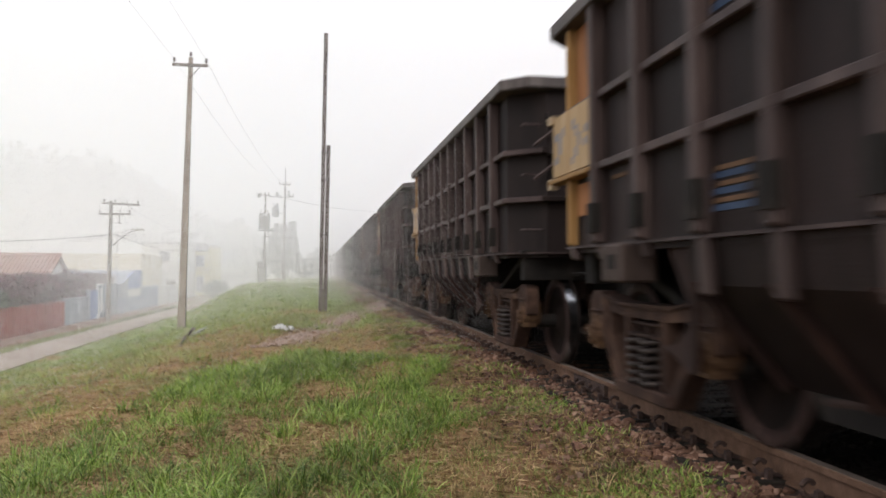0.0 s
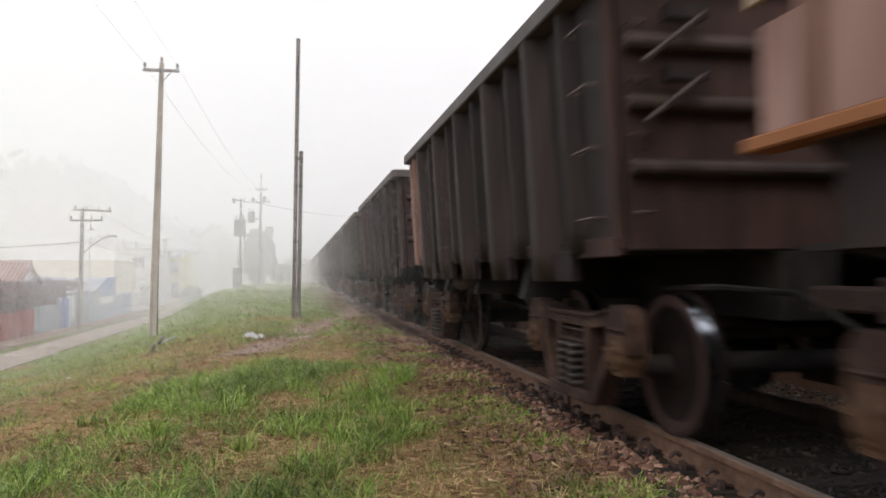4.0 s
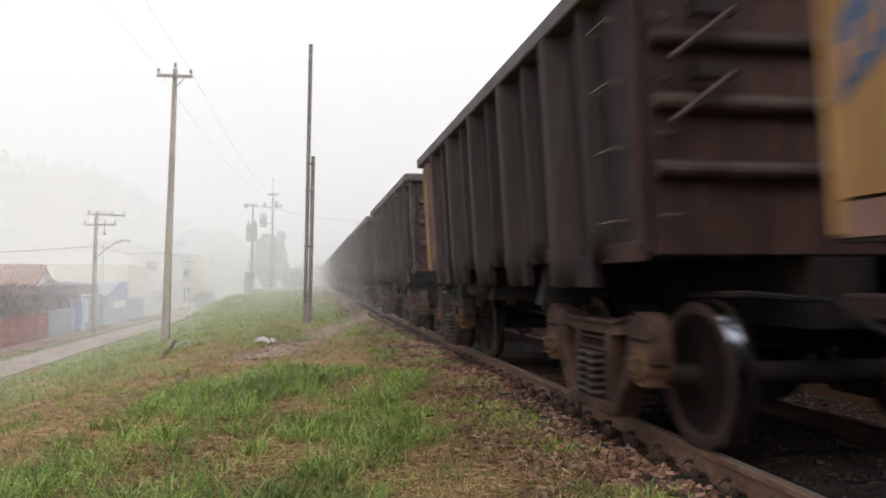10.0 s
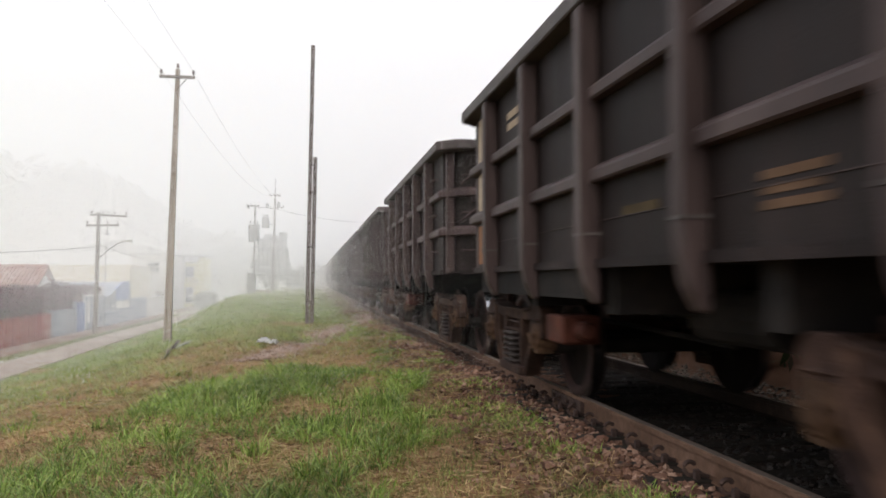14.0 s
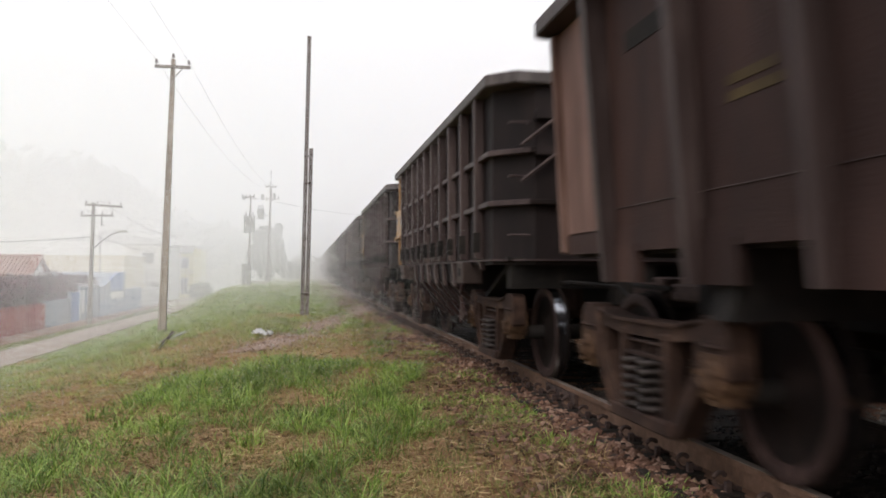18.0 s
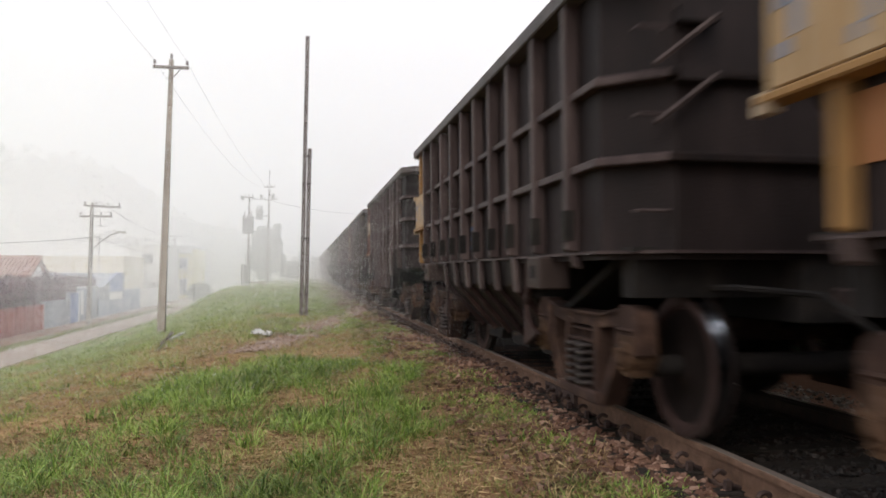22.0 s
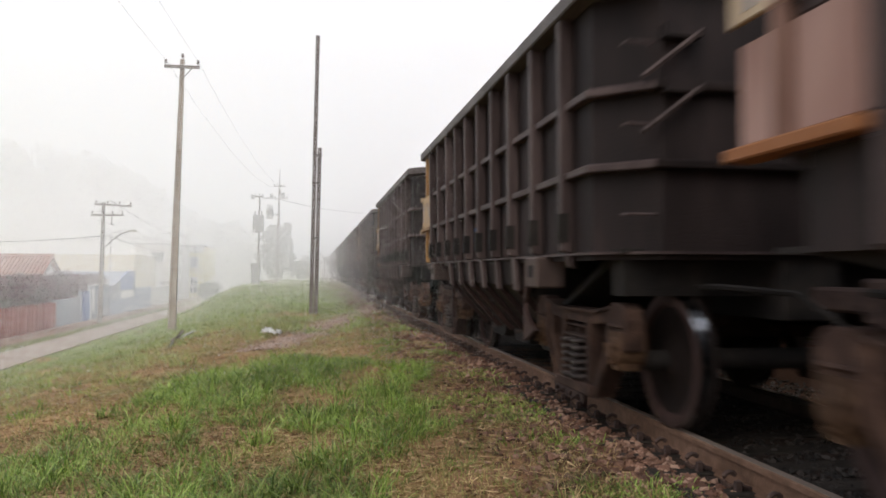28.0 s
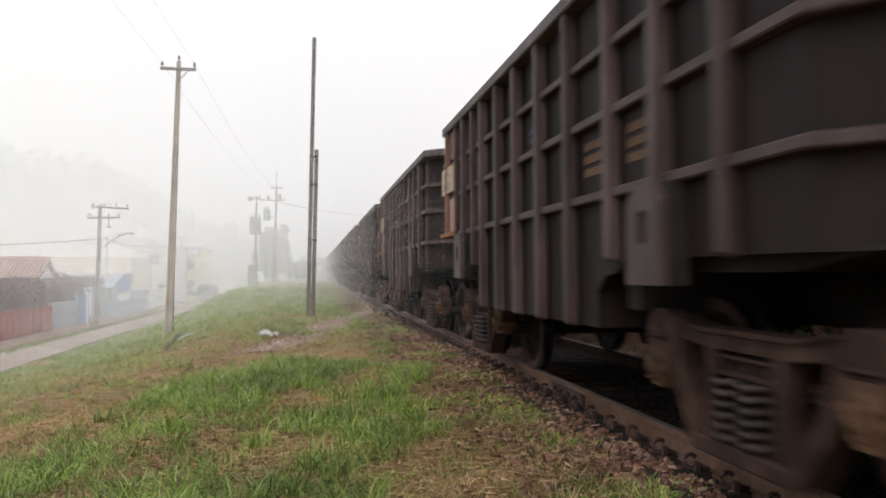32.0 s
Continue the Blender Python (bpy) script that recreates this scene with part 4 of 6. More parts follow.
def broad_panel_gondola():
    """Gondola with few thick posts, two heavy rails and broad panels."""
    w = tagged(new("broad_panel_gondola_wagon"), "grey-brown steel gondola wagon with heavy rails and broad panels", "freight wagon", "wagons of the train")
    l, hw, c, z0, z1 = 4.27, 1.45, 0.42, 1.22, 3.04
    part("body", ring(B(), plan(l, hw, c), z0, z1, 0.03), STEEL_GREY, w, "dusty grey-brown steel box")
    far = B()
    far_ribs(far, (-2.92, -1.46, 0, 1.46, 2.92), 1.2, z1, hw)
    part("far_side_posts", far, STEEL, w)
    top_chord(w, l + 0.10, hw, 0.26, 3.03, 3.165, 0.15, thick=0.19)
    for z in (2.42, 1.85):
        bm = ring(B(), plan(l + 0.09, hw + 0.09, c), z - 0.075, z + 0.075, 0.10)
        for q in bm.verts:
            if q.co.z > z and max(abs(q.co.x) - hw, abs(q.co.y) - l) > 0.02:
                q.co.z -= 0.06
        part("side_rail", bm, POST_PAINT, w, "heavy rounded horizontal rail", bevel=0.014)
    part("seam_flange", ring(B(), plan(l + 0.05, hw + 0.05, c), z0 - 0.02, z0 + 0.04, 0.07), STEEL, w)
    for y in (-2.92, -1.46, 0.0, 1.46, 2.92):
        pts = [(-hw, 0.95), (-hw - 0.04, 0.95), (-hw - 0.11, 1.08), (-hw - 0.145, 1.25), (-hw - 0.15, 1.45), (-hw - 0.15, 3.02), (-hw, 3.02)]
        part("post", prism(B(), pts, y - 0.075, y + 0.075, 1), POST_PAINT, w, "thick post with a curved foot", 0.018)
        part("post_splice", box(B(), -hw - 0.156, -hw, y - 0.08, y + 0.08, 1.42, 1.44), CHORD, w)
    for y in (-4.02, 4.02):
        part("corner_post", box(B(), -hw + 0.02, -hw + 0.14, y - 0.05, y + 0.05, 1.22, 3.02), POST_PAINT, w, "", 0.01)
    part("side_skirt", box(B(), -hw - 0.01, -hw + 0.03, 0.15, 3.6, 0.98, 1.22), DARK, w)
    part("tail_panel", box(B(), -hw - 0.012, -hw, 3.02, 3.76, 1.30, 1.74), ORANGE, w, "orange-brown painted tail bay")
    part("tail_panel_upper", box(B(), -hw - 0.012, -hw, 3.02, 3.76, 1.92, 2.98), CREAM, w, "pale worn tail bay")
    marks(w, -hw - 0.001, -2.2, 1.42, 0.46, 0.20, TAN, 3)
    marks(w, -hw - 0.001, 2.2, 2.62, 0.5, 0.22, CREAM, 2)
    marks(w, -hw - 0.001, -0.7, 1.52, 0.5, 0.10, OCHRE_MARK, 1)
    part("seam", box(B(), -hw - 0.008, -hw, -3.7, 3.7, 1.52, 1.526), RAIL_PAINT, w, "worn welded seam")
    for z in (1.55, 2.10, 2.65):
        rungs(w, -1.14, -l - 0.06, (z,), "x", 0.2)
        rungs(w, -hw - 0.12, -3.55, (z,), "y", 0.26)
    lever(w, -l, 1.98)
    lever(w, -l, 2.52)
    bm = box(B(), -1.36, -1.02, 1.05, 1.5, 0.58, 0.82)
    tube(bm, (-1.2, 0.85, 0.70), (-1.2, 1.7, 0.70), 0.08, 8)
    part("red_brake_valve", bm, RED_VALVE, w, "red brake valve", 0.02)
    common(w, l, 1.22)
    return w


def plain_post_gondola():
    """Brown gondola with plain upright flared posts and no rails."""
    w = tagged(new("plain_post_gondola_wagon"), "rust-brown steel gondola wagon with plain upright posts", "freight wagon", "wagons of the train")
    l, hw, c, z0, z1 = 4.20, 1.44, 0.05, 1.27, 3.02
    part("body", ring(B(), plan(l, hw, c), z0, z1, 0.03), STEEL_RUST, w, "rust-brown steel box")
    far = B()
    far_ribs(far, np.linspace(-3.2, 3.2, 7), 1.06, z1, hw)
    part("far_side_posts", far, STEEL, w)
    top_chord(w, l + 0.10, hw, c, 3.015, 3.145, 0.17, POST_PAINT)
    for y in (-3.20, -2.06, -1.02, 0.0, 1.02, 2.06, 3.20):
        bm = prism(B(), [(-hw, 1.06), (-hw - 0.11, 1.06), (-hw - 0.16, 3.01), (-hw, 3.01)], y - 0.012, y + 0.012, 1)
        rows = [(-0.030, 1.06), (0.030, 1.06), (0.046, 3.01), (-0.046, 3.01)]
        a = [bm.verts.new((-hw - (0.115 if z < 2 else 0.165), y + d, z)) for d, z in rows]
        b = [bm.verts.new((-hw - (0.10 if z < 2 else 0.15), y + d, z)) for d, z in rows]
        bm.faces.new(a)
        bm.faces.new(b[::-1])
        for i in range(4):
            bm.faces.new((a[i], b[i], b[(i + 1) % 4], a[(i + 1) % 4]))
        part("post", bm, POST_PAINT, w, "upright T-shaped post")
        part("sill_plate", box(B(), -hw - 0.03, -hw + 0.02, y - 0.36, y + 0.14, 1.06, 1.30), STEEL_RUST, w, "lower sill plate")
    part("side_sill", box(B(), -hw - 0.02, -hw + 0.05, -l, l, 1.26, 1.40), STEEL_RUST, w)
    part("tail_panel", box(B(), -hw - 0.012, -hw, 3.26, 4.10, 1.42, 3.0), TAIL_BROWN, w, "red-brown painted tail bay")
    part("tail_post", box(B(), -hw - 0.06, -hw + 0.02, 4.12, 4.20, 1.27, 3.0), TAIL_BROWN, w, "red-brown corner edge", 0.012)
    marks(w, -hw - 0.001, 2.62, 2.52, 0.55, 0.20, DARK, 1)
    marks(w, -hw - 0.001, 1.52, 1.95, 0.42, 0.16, OCHRE_MARK, 2)
    marks(w, -hw - 0.001, -0.4, 1.50, 0.3, 0.12, OCHRE_MARK, 2)
    part("seam", box(B(), -hw - 0.008, -hw, -4.0, 3.9, 1.545, 1.551), RAIL_PAINT, w, "worn welded seam")
    for z in (1.80, 2.35):
        part("end_rib", prism(B(), [(-l, z - 0.07), (-l - 0.11, z - 0.035), (-l - 0.11, z + 0.035), (-l, z + 0.07)], -1.38, 1.38), STEEL_RUST, w, "horizontal end rib", 0.02)
    lever(w, -l - 0.11, 1.92)
    lever(w, -l - 0.11, 2.46)
    for z in (1.5, 2.0, 2.5):
        rungs(w, -1.25, -l - 0.08, (z,), "x", 0.18)
    common(w, l, 1.24)
    return flare(w)


KINDS = {"A": hopper_wagon, "B": deep_gondola, "C": tapered_gondola, "D": broad_panel_gondola, "E": plain_post_gondola, "F": lambda: tapered_gondola(False), "G": lambda: deep_gondola(True)}
ORDER = "AAGBFFCCCCCCDDEEAAAABBBBAAGBBBAABBBCCCBBAA"
TRAIN = []


def build_train():
    made = {}
    for i, k in enumerate(ORDER):
        at = pose(TRACK_X, middle(i, 0), 0)
        if k in made:
            w = copy_thing(made[k], at)
        else:
            w = made[k] = KINDS[k]()
            w.matrix_basis = at
        TRAIN.append(w)


build_train()


# ---- sleepers and rail clips ----
def build_sleepers():
    bed = bpy.data.objects["ballast_bed"]
    sl = mesh_of("sleeper", box(B(), -1.30, 1.30, -0.10, 0.10, -0.32, -0.155), SLEEPER, 0.01)

    def clip_bm():
        """A sprung steel clip: a round loop standing beside the rail foot, its toe on the foot."""
        bm = B()
        loop = [(-0.045 + 0.044 * math.cos(k), 0.055 - 0.030 * k / 6, -0.098 + 0.042 * math.sin(k)) for k in (0.5 + 0.55 * i for i in range(11))]
        sweep(bm, loop + [(0.0, -0.03, -0.125), (0.045, -0.03, -0.140)], 0.0155, 6)
        box(bm, -0.09, 0.05, -0.05, 0.05, -0.17, -0.15)
        box(bm, -0.055, -0.02, -0.05, -0.015, -0.15, -0.09)
        return bm
    clip = mesh_of("rail_clip", clip_bm(), IRON)
    rest = B()
    for i in range(-12, 430):
        y = 0.456 * i + 4.19 - 9 * 0.456
        if 1.0 < y < 60:
            put("sleeper", sl, bed, pose(TRACK_X, y, 0))
            x = TRACK_X - 0.836
            for s in (-1, 1):
                if y < 40:
                    put("rail_clip", clip, bed, pose(x + s * 0.095, y, -0.006, 0, 0, 0 if s < 0 else 180))
        else:
            box(rest, TRACK_X - 1.3, TRACK_X + 1.3, y - 0.11, y + 0.11, -0.30, -0.155)
    part("far_sleepers", rest, SLEEPER, bed)
    # a bolted joint in the near rail
    bm = box(B(), TRACK_X - 0.875, TRACK_X - 0.845, 7.06, 7.92, -0.135, -0.045)
    box(bm, TRACK_X - 0.885, TRACK_X - 0.845, 7.0, 7.06, -0.16, -0.035)
    for y in (7.18, 7.38, 7.60, 7.80):
        tube(bm, (TRACK_X - 0.875, y, -0.09), (TRACK_X - 0.905, y, -0.09), 0.022, 6)
    part("rail_joint_bar", bm, IRON, bed, "rusty bolted joint bar")


build_sleepers()


# ---- poles and wires ----
def insulator(parent, x, y, z):
    bm = B()
    tube(bm, (x, y, z), (x, y, z + 0.08), 0.012, 6)
    for k in range(3):
        tube(bm, (x, y, z + 0.07 + 0.045 * k), (x, y, z + 0.11 + 0.045 * k), 0.062 - 0.008 * k, 10, 0.034)
    part("insulator", bm, CERAMIC, parent, "brown ceramic insulator")


def concrete_pole():
    p = tagged(new("concrete_pole"), "tall tapered concrete utility pole with short crossarm in grass", "utility pole")
    p.matrix_basis = Matrix.Translation((-5.01, 28.4, -1.18))
    high, lean = 9.85, 0.26

    def stack(bm, u0, u1, x0, x1, d):
        """A tapered length of the shaft, from x0 to x1 of its half width, set back by d."""
        rows = []
        for u in (u0, u1):
            a, b = 0.132 - 0.064 * u, 0.12 - 0.04 * u
            rows.append([bm.verts.new((lean * u + x, y, high * u)) for x, y in ((x0 * a, -b + d), (x1 * a, -b + d), (x1 * a, b - d), (x0 * a, b - d))])
        for i in range(4):
            bm.faces.new((rows[0][i], rows[0][(i + 1) % 4], rows[1][(i + 1) % 4], rows[1][i]))
        bm.faces.new(rows[0][::-1])
        bm.faces.new(rows[1])
    bm = B()
    stack(bm, -0.02, 1.0, -1.0, -0.42, 0.0)
    stack(bm, -0.02, 1.0, 0.42, 1.0, 0.0)
    part("shaft", bm, CONCRETE, p, bevel=0.008)
    bm = B()
    stack(bm, -0.02, 1.0, -0.42, 0.42, 0.045)
    part("web", bm, CONCRETE, p, "recessed web of the shaft")
    for u in (0.09, 0.27, 0.45, 0.62, 0.78, 0.92):
        bm = B()
        stack(bm, u, u + 0.012, -0.43, 0.43, 0.002)
        part("cross_bar", bm, CONCRETE, p)
    part("conduit", tube(B(), (0.15, -0.06, -0.1), (0.17, -0.06, 2.4), 0.018, 6), IRON, p)
    arm = part("crossarm", box(B(), -0.35, 0.87, -0.16, -0.08, 9.50, 9.60), TIMBER, p, "grey timber crossarm", 0.008)
    part("arm_brace", tube(B(), (0.26, -0.13, 9.1), (0.60, -0.13, 9.5), 0.014, 5), IRON, p)
    insulator(p, -0.29, -0.12, 9.60)
    insulator(p, 0.81, -0.12, 9.60)
    insulator(p, 0.26, 0.0, 9.85)
    return p


concrete_pole()


def rail_post():
    """A tall post made of two old rails bolted back to back."""
    p = tagged(new("rail_post"), "tall dark post of two old rails bolted together in the grass", "post")
    p.matrix_basis = Matrix.Translation((-0.07, 25.4, -0.40)) @ pose(0, 0, 0, 0, 1.0)
    sec = [(-0.065, -0.06), (0.065, -0.06), (0.065, -0.048), (0.012, -0.034), (0.009, 0.03), (0.034, 0.04), (0.034, 0.07), (-0.034, 0.07), (-0.034, 0.04), (-0.009, 0.03), (-0.012, -0.034), (-0.065, -0.048)]
    part("tall_rail", prism(B(), [(-0.075 + x, y) for x, y in sec], -0.3, 9.25, 2), OLD_RAIL, p, "tall upright rail")
    part("short_rail", prism(B(), [(0.075 + x, y) for x, y in sec], -0.3, 5.55, 2), OLD_RAIL, p, "shorter upright rail")
    for z in (0.8, 2.6, 4.4, 5.3):
        part("clamp", box(B(), -0.15, 0.15, -0.085, 0.085, z - 0.03, z + 0.03), IRON, p)
    for k in range(7):
        z = 5.9 + k * 0.48
        part("bolt", tube(B(), (-0.05, -0.075, z), (-0.05, -0.062, z), 0.018, 6), IRON, p)
    return p


rail_post()


def timber_pole(at, height, arms, label, lean=0.0, r=0.14):
    p = tagged(new("timber_pole"), label, "utility pole")
    p.matrix_basis = Matrix.Translation(at)
    bm = B()
    n = 6
    for k in range(n):
        a, b = k / n, (k + 1) / n
        tube(bm, (lean * a, 0, height * a), (lean * b, 0, height * b), r - 0.05 * a, 10, r - 0.05 * b)
    part("shaft", bm, TIMBER, p)
    for z, x0, x1, tilt in arms:
        cx = lean * z / height
        bm = prism(B(), [(cx + x0, z), (cx + x1, z + tilt), (cx + x1, z + tilt + 0.11), (cx + x0, z + 0.11)], -0.16, -0.07, 1)
        part("crossarm", bm, TIMBER, p, "timber crossarm")
        for u in (0.04, 0.34, 0.66, 0.96):
            insulator(p, cx + x0 + (x1 - x0) * u, -0.11, z + tilt * u + 0.10)
    return p


P2 = timber_pole((-12.5, 47.9, -2.0), 7.15, [(6.95, -0.45, 1.62, -0.10), (6.30, -0.65, 1.15, 0.02)], "grey timber street pole with two crossarms beside a wall", 0.12)
part("hanging_bracket", tube(tube(B(), (0.6, -0.1, 6.3), (0.62, -0.1, 5.85), 0.02, 5), (0.5, -0.1, 5.85), (0.75, -0.1, 5.8), 0.03, 5), IRON, P2)
part("lamp_arm", sweep(B(), [(0.1, -0.05, 4.35), (0.6, -0.08, 4.85), (1.2, -0.1, 5.30), (1.62, -0.1, 5.42)], 0.024, 6), IRON, P2)
part("lamp_head", prism(B(), [(1.50, 5.40), (2.05, 5.38), (2.0, 5.50), (1.6, 5.52)], -0.22, 0.02, 1), PALE, P2, "pale street lamp head", 0.02)
P4 = timber_pole((-3.70, 76.4, 0.0), 9.15, [(9.3, -0.55, 0.55, 0.0), (8.05, -0.45, 0.85, 0.10)], "slim timber pole with crossarms and a transformer on the bank", 0.16, 0.15)
part("mast", tube(B(), (0.16, 0, 9.2), (0.18, 0, 11.0), 0.035, 6), IRON, P4)
part("switch_gear", box(B(), 0.35, 0.65, -0.25, 0.05, 8.15, 8.75), GREY_BOX, P4, bevel=0.05)
part("switch_gear", box(B(), -0.75, -0.45, -0.25, 0.05, 8.1, 8.6), GREY_BOX, P4, bevel=0.05)
bm = tube(B(), (-0.75, -0.1, 6.2), (-0.75, -0.1, 7.2), 0.34, 12)
for dx in (-0.2, 0.0, 0.2):
    tube(bm, (-0.75 + dx, -0.1, 7.2), (-0.75 + dx, -0.1, 7.55), 0.05, 6)
box(bm, -0.45, 0.0, -0.15, -0.05, 6.5, 6.6)
part("transformer", bm, GREY_BOX, P4, "grey pole transformer")
P3 = timber_pole((-5.05, 69.7, -0.15), 7.9, [(7.75, -0.75, 0.35, 0.05)], "timber pole with a grey equipment box on the bank", 0.1, 0.12)
part("side_arm", box(B(), 0.3, 0.9, -0.2, -0.1, 7.66, 7.74), GREY_BOX, P3, bevel=0.02)
part("switch_gear", box(B(), -0.6, -0.35, -0.3, 0.1, 7.6, 7.95), GREY_BOX, P3, bevel=0.03)
bm = box(B(), -0.45, 0.48, -0.40, 0.15, 4.65, 6.15)
box(bm, -0.48, 0.51, -0.43, 0.18, 6.1, 6.16)
part("equipment_box", bm, GREY_BOX, P3, "grey sheet-metal equipment box", 0.02)
for dx in (-0.28, 0.02, 0.3):
    part("bushing", tube(B(), (dx, -0.1, 6.15), (dx, -0.1, 6.55), 0.05, 8, 0.03), CERAMIC, P3)
cab = tagged(new("trackside_cabinet"), "grey-brown weathered trackside relay cabinet on the grass", "cabinet")
cab.matrix_basis = Matrix.Translation((-5.2, 68.9, -0.15))
part("housing", box(B(), -0.36, 0.36, -0.3, 0.3, -0.1, 1.75), TIMBER, cab, bevel=0.03)
part("roof", prism(B(), [(-0.42, 1.75), (0.42, 1.75), (0.30, 1.92), (-0.30, 1.92)], -0.36, 0.36, 1), GREY_BOX, cab)
part("door", box(B(), -0.30, 0.30, -0.325, -0.30, 0.1, 1.65), GREY_BOX, cab)
bench = tagged(new("low_culvert_slab"), "low pale concrete slab on two blocks beside the pole", "slab")
bench.matrix_basis = Matrix.Translation((-4.4, 69.5, -0.12))
part("slab", box(B(), -0.9, 0.9, -0.3, 0.3, 0.25, 0.38), CONCRETE, bench, bevel=0.02)
for x in (-0.65, 0.65):
    part("block", box(B(), x - 0.15, x + 0.15, -0.25, 0.25, -0.15, 0.25), CONCRETE, bench)


def cable(name, a, b, sag, r, label):
    bm = B()
    a, b = Vector(a), Vector(b)
    pts = [a.lerp(b, k / 16) - Vector((0, 0, sag * 4 * (k / 16) * (1 - k / 16))) for k in range(17)]
    sweep(bm, pts, r, 4)
    return tagged(part(name, bm, CABLE, None), label, "cable", "overhead wires")


for dx in (-0.25, 0.85):
    cable("overhead_wire", (-5.05 + dx, 28.28, 8.58), (-5.35 + dx, -9.0, 8.9), 0.35, 0.0032, "thin dark overhead wire between poles")
    cable("overhead_wire", (-5.05 + dx, 28.28, 8.58), (-4.1 + dx * 0.9, 76.3, 9.3), 0.8, 0.0042, "thin dark overhead wire between poles")
cable("overhead_wire", (-4.1, 76.3, 8.2), (8.0, 92.0, 8.0), 0.4, 0.02, "thin dark overhead wire between poles")
cable("street_cable", (-12.2, 47.8, 3.15), (-27.0, 38.0, 3.0), 0.55, 0.013, "thick sagging street cable at a pole")
cable("street_cable", (-12.2, 47.8, 3.2), (-14.5, 95.0, 3.6), 0.6, 0.012, "thick sagging street cable at a pole")
cable("street_cable", (-12.0, 47.8, 5.25), (-15.0, 95.0, 5.2), 0.5, 0.012, "thin street wire between poles")

# a small crossing sign and lamp posts deep in the mist
sign = tagged(new("crossing_sign"), "small level crossing sign on a post beside the track", "sign")
sign.matrix_basis = Matrix.Translation((1.15, 97.0, -0.15))
part("post", tube(B(), (0, 0, 0), (0, 0, 3.0), 0.05, 6), GREY_BOX, sign)
for a in (-45, 45):
    part("blade", box(B(), -0.6, 0.6, -0.03, -0.01, -0.1, 0.1), GREY_BOX, sign, at=pose(0, -0.05, 2.7, 0, a, 0))
for x, y, h in ((-16.5, 84.0, 6.8), (-18.0, 72.0, 6.4)):
    lamp = tagged(new("street_lamp"), "grey street lamp with a long arm above the street", "street lamp", "street lamps")
    lamp.matrix_basis = Matrix.Translation((x, y, -2.0))
    part("pole", tube(B(), (0, 0, 0), (0, 0, h), 0.07, 8, 0.05), GREY_BOX, lamp)
    part("arm", tube(B(), (0, 0, h), (1.3, -0.2, h + 0.25), 0.03, 6), GREY_BOX, lamp)
    part("lamp_head", box(B(), 1.2, 1.8, -0.32, -0.08, h + 0.2, h + 0.34), PALE, lamp, "pale lamp head", 0.04)
timber_pole((-15.6, 96.0, -2.0), 7.6, [(7.3, -1.0, 1.0, 0.0)], "grey timber street pole far along the street", 0.1)

# ---- street: footpath, verge, walls, houses ----
PLASTER = surface("cream_plaster", [(0.42, 0.36, 0.24), (0.56, 0.50, 0.36), (0.64, 0.59, 0.46)], 0.9, 0, 6, 0.5, 0.1)
WHITEWASH = surface("white_plaster", [(0.46, 0.45, 0.43), (0.60, 0.59, 0.57), (0.70, 0.69, 0.67)], 0.9, 0, 6, 0.5, 0.1)
YELLOW_WALL = surface("pale_yellow_plaster", [(0.48, 0.43, 0.18), (0.62, 0.56, 0.27), (0.68, 0.63, 0.36)], 0.9, 0, 6, 0.5, 0.1)
BLUE_WALL = surface("bright_blue_plaster", [(0.09, 0.14, 0.28), (0.13, 0.20, 0.38), (0.18, 0.26, 0.44)], 0.85, 0, 6, 0.8, 0.1)
PALE_BLUE = surface("washed_blue_plaster", [(0.21, 0.25, 0.32), (0.28, 0.33, 0.41), (0.36, 0.41, 0.48)], 0.9, 0, 6, 0.8, 0.1)
GREY_WALL = surface("grey_blue_render", [(0.20, 0.22, 0.26), (0.28, 0.31, 0.35), (0.36, 0.39, 0.43)], 0.9, 0, 6, 0.6, 0.15)
RED_FENCE = surface("red_painted_boards", [(0.20, 0.045, 0.035), (0.30, 0.07, 0.055), (0.38, 0.11, 0.085)], 0.8, 0, 8, 1.0, 0.2, 0.12)
ROOF_TILE = surface("terracotta_roof", [(0.20, 0.085, 0.055), (0.29, 0.13, 0.085), (0.36, 0.185, 0.13)], 0.9, 0, 9, 0.8, 0.2, 0.15)
ROOF_GREY = surface("grey_sheet_roof", [(0.20, 0.195, 0.19), (0.28, 0.275, 0.27), (0.34, 0.335, 0.33)], 0.8, 0, 7, 0.7, 0.1)
GLASS = surface("dark_window_pane", [(0.03, 0.035, 0.04), (0.05, 0.055, 0.06)], 0.15, 0, 3, 1, 0)
DIRT = surface("trodden_earth", [(0.12, 0.075, 0.052), (0.19, 0.125, 0.09), (0.26, 0.18, 0.135)], 0.95, 0, 7, 0.6, 0.4)
PATH = surface("dusty_pavement", [(0.18, 0.145, 0.118), (0.25, 0.208, 0.172), (0.32, 0.272, 0.23)], 0.95, 0, 9, 0.7, 0.25)
WHITE = surface("white_trim_paint", [(0.62, 0.62, 0.61), (0.74, 0.74, 0.73)], 0.7, 0, 6, 1, 0.05)


def path_middle(y):
    """The footpath runs straight along the foot of the bank."""
    return -10.5 + 0.06 * math.sin(y * 0.11)


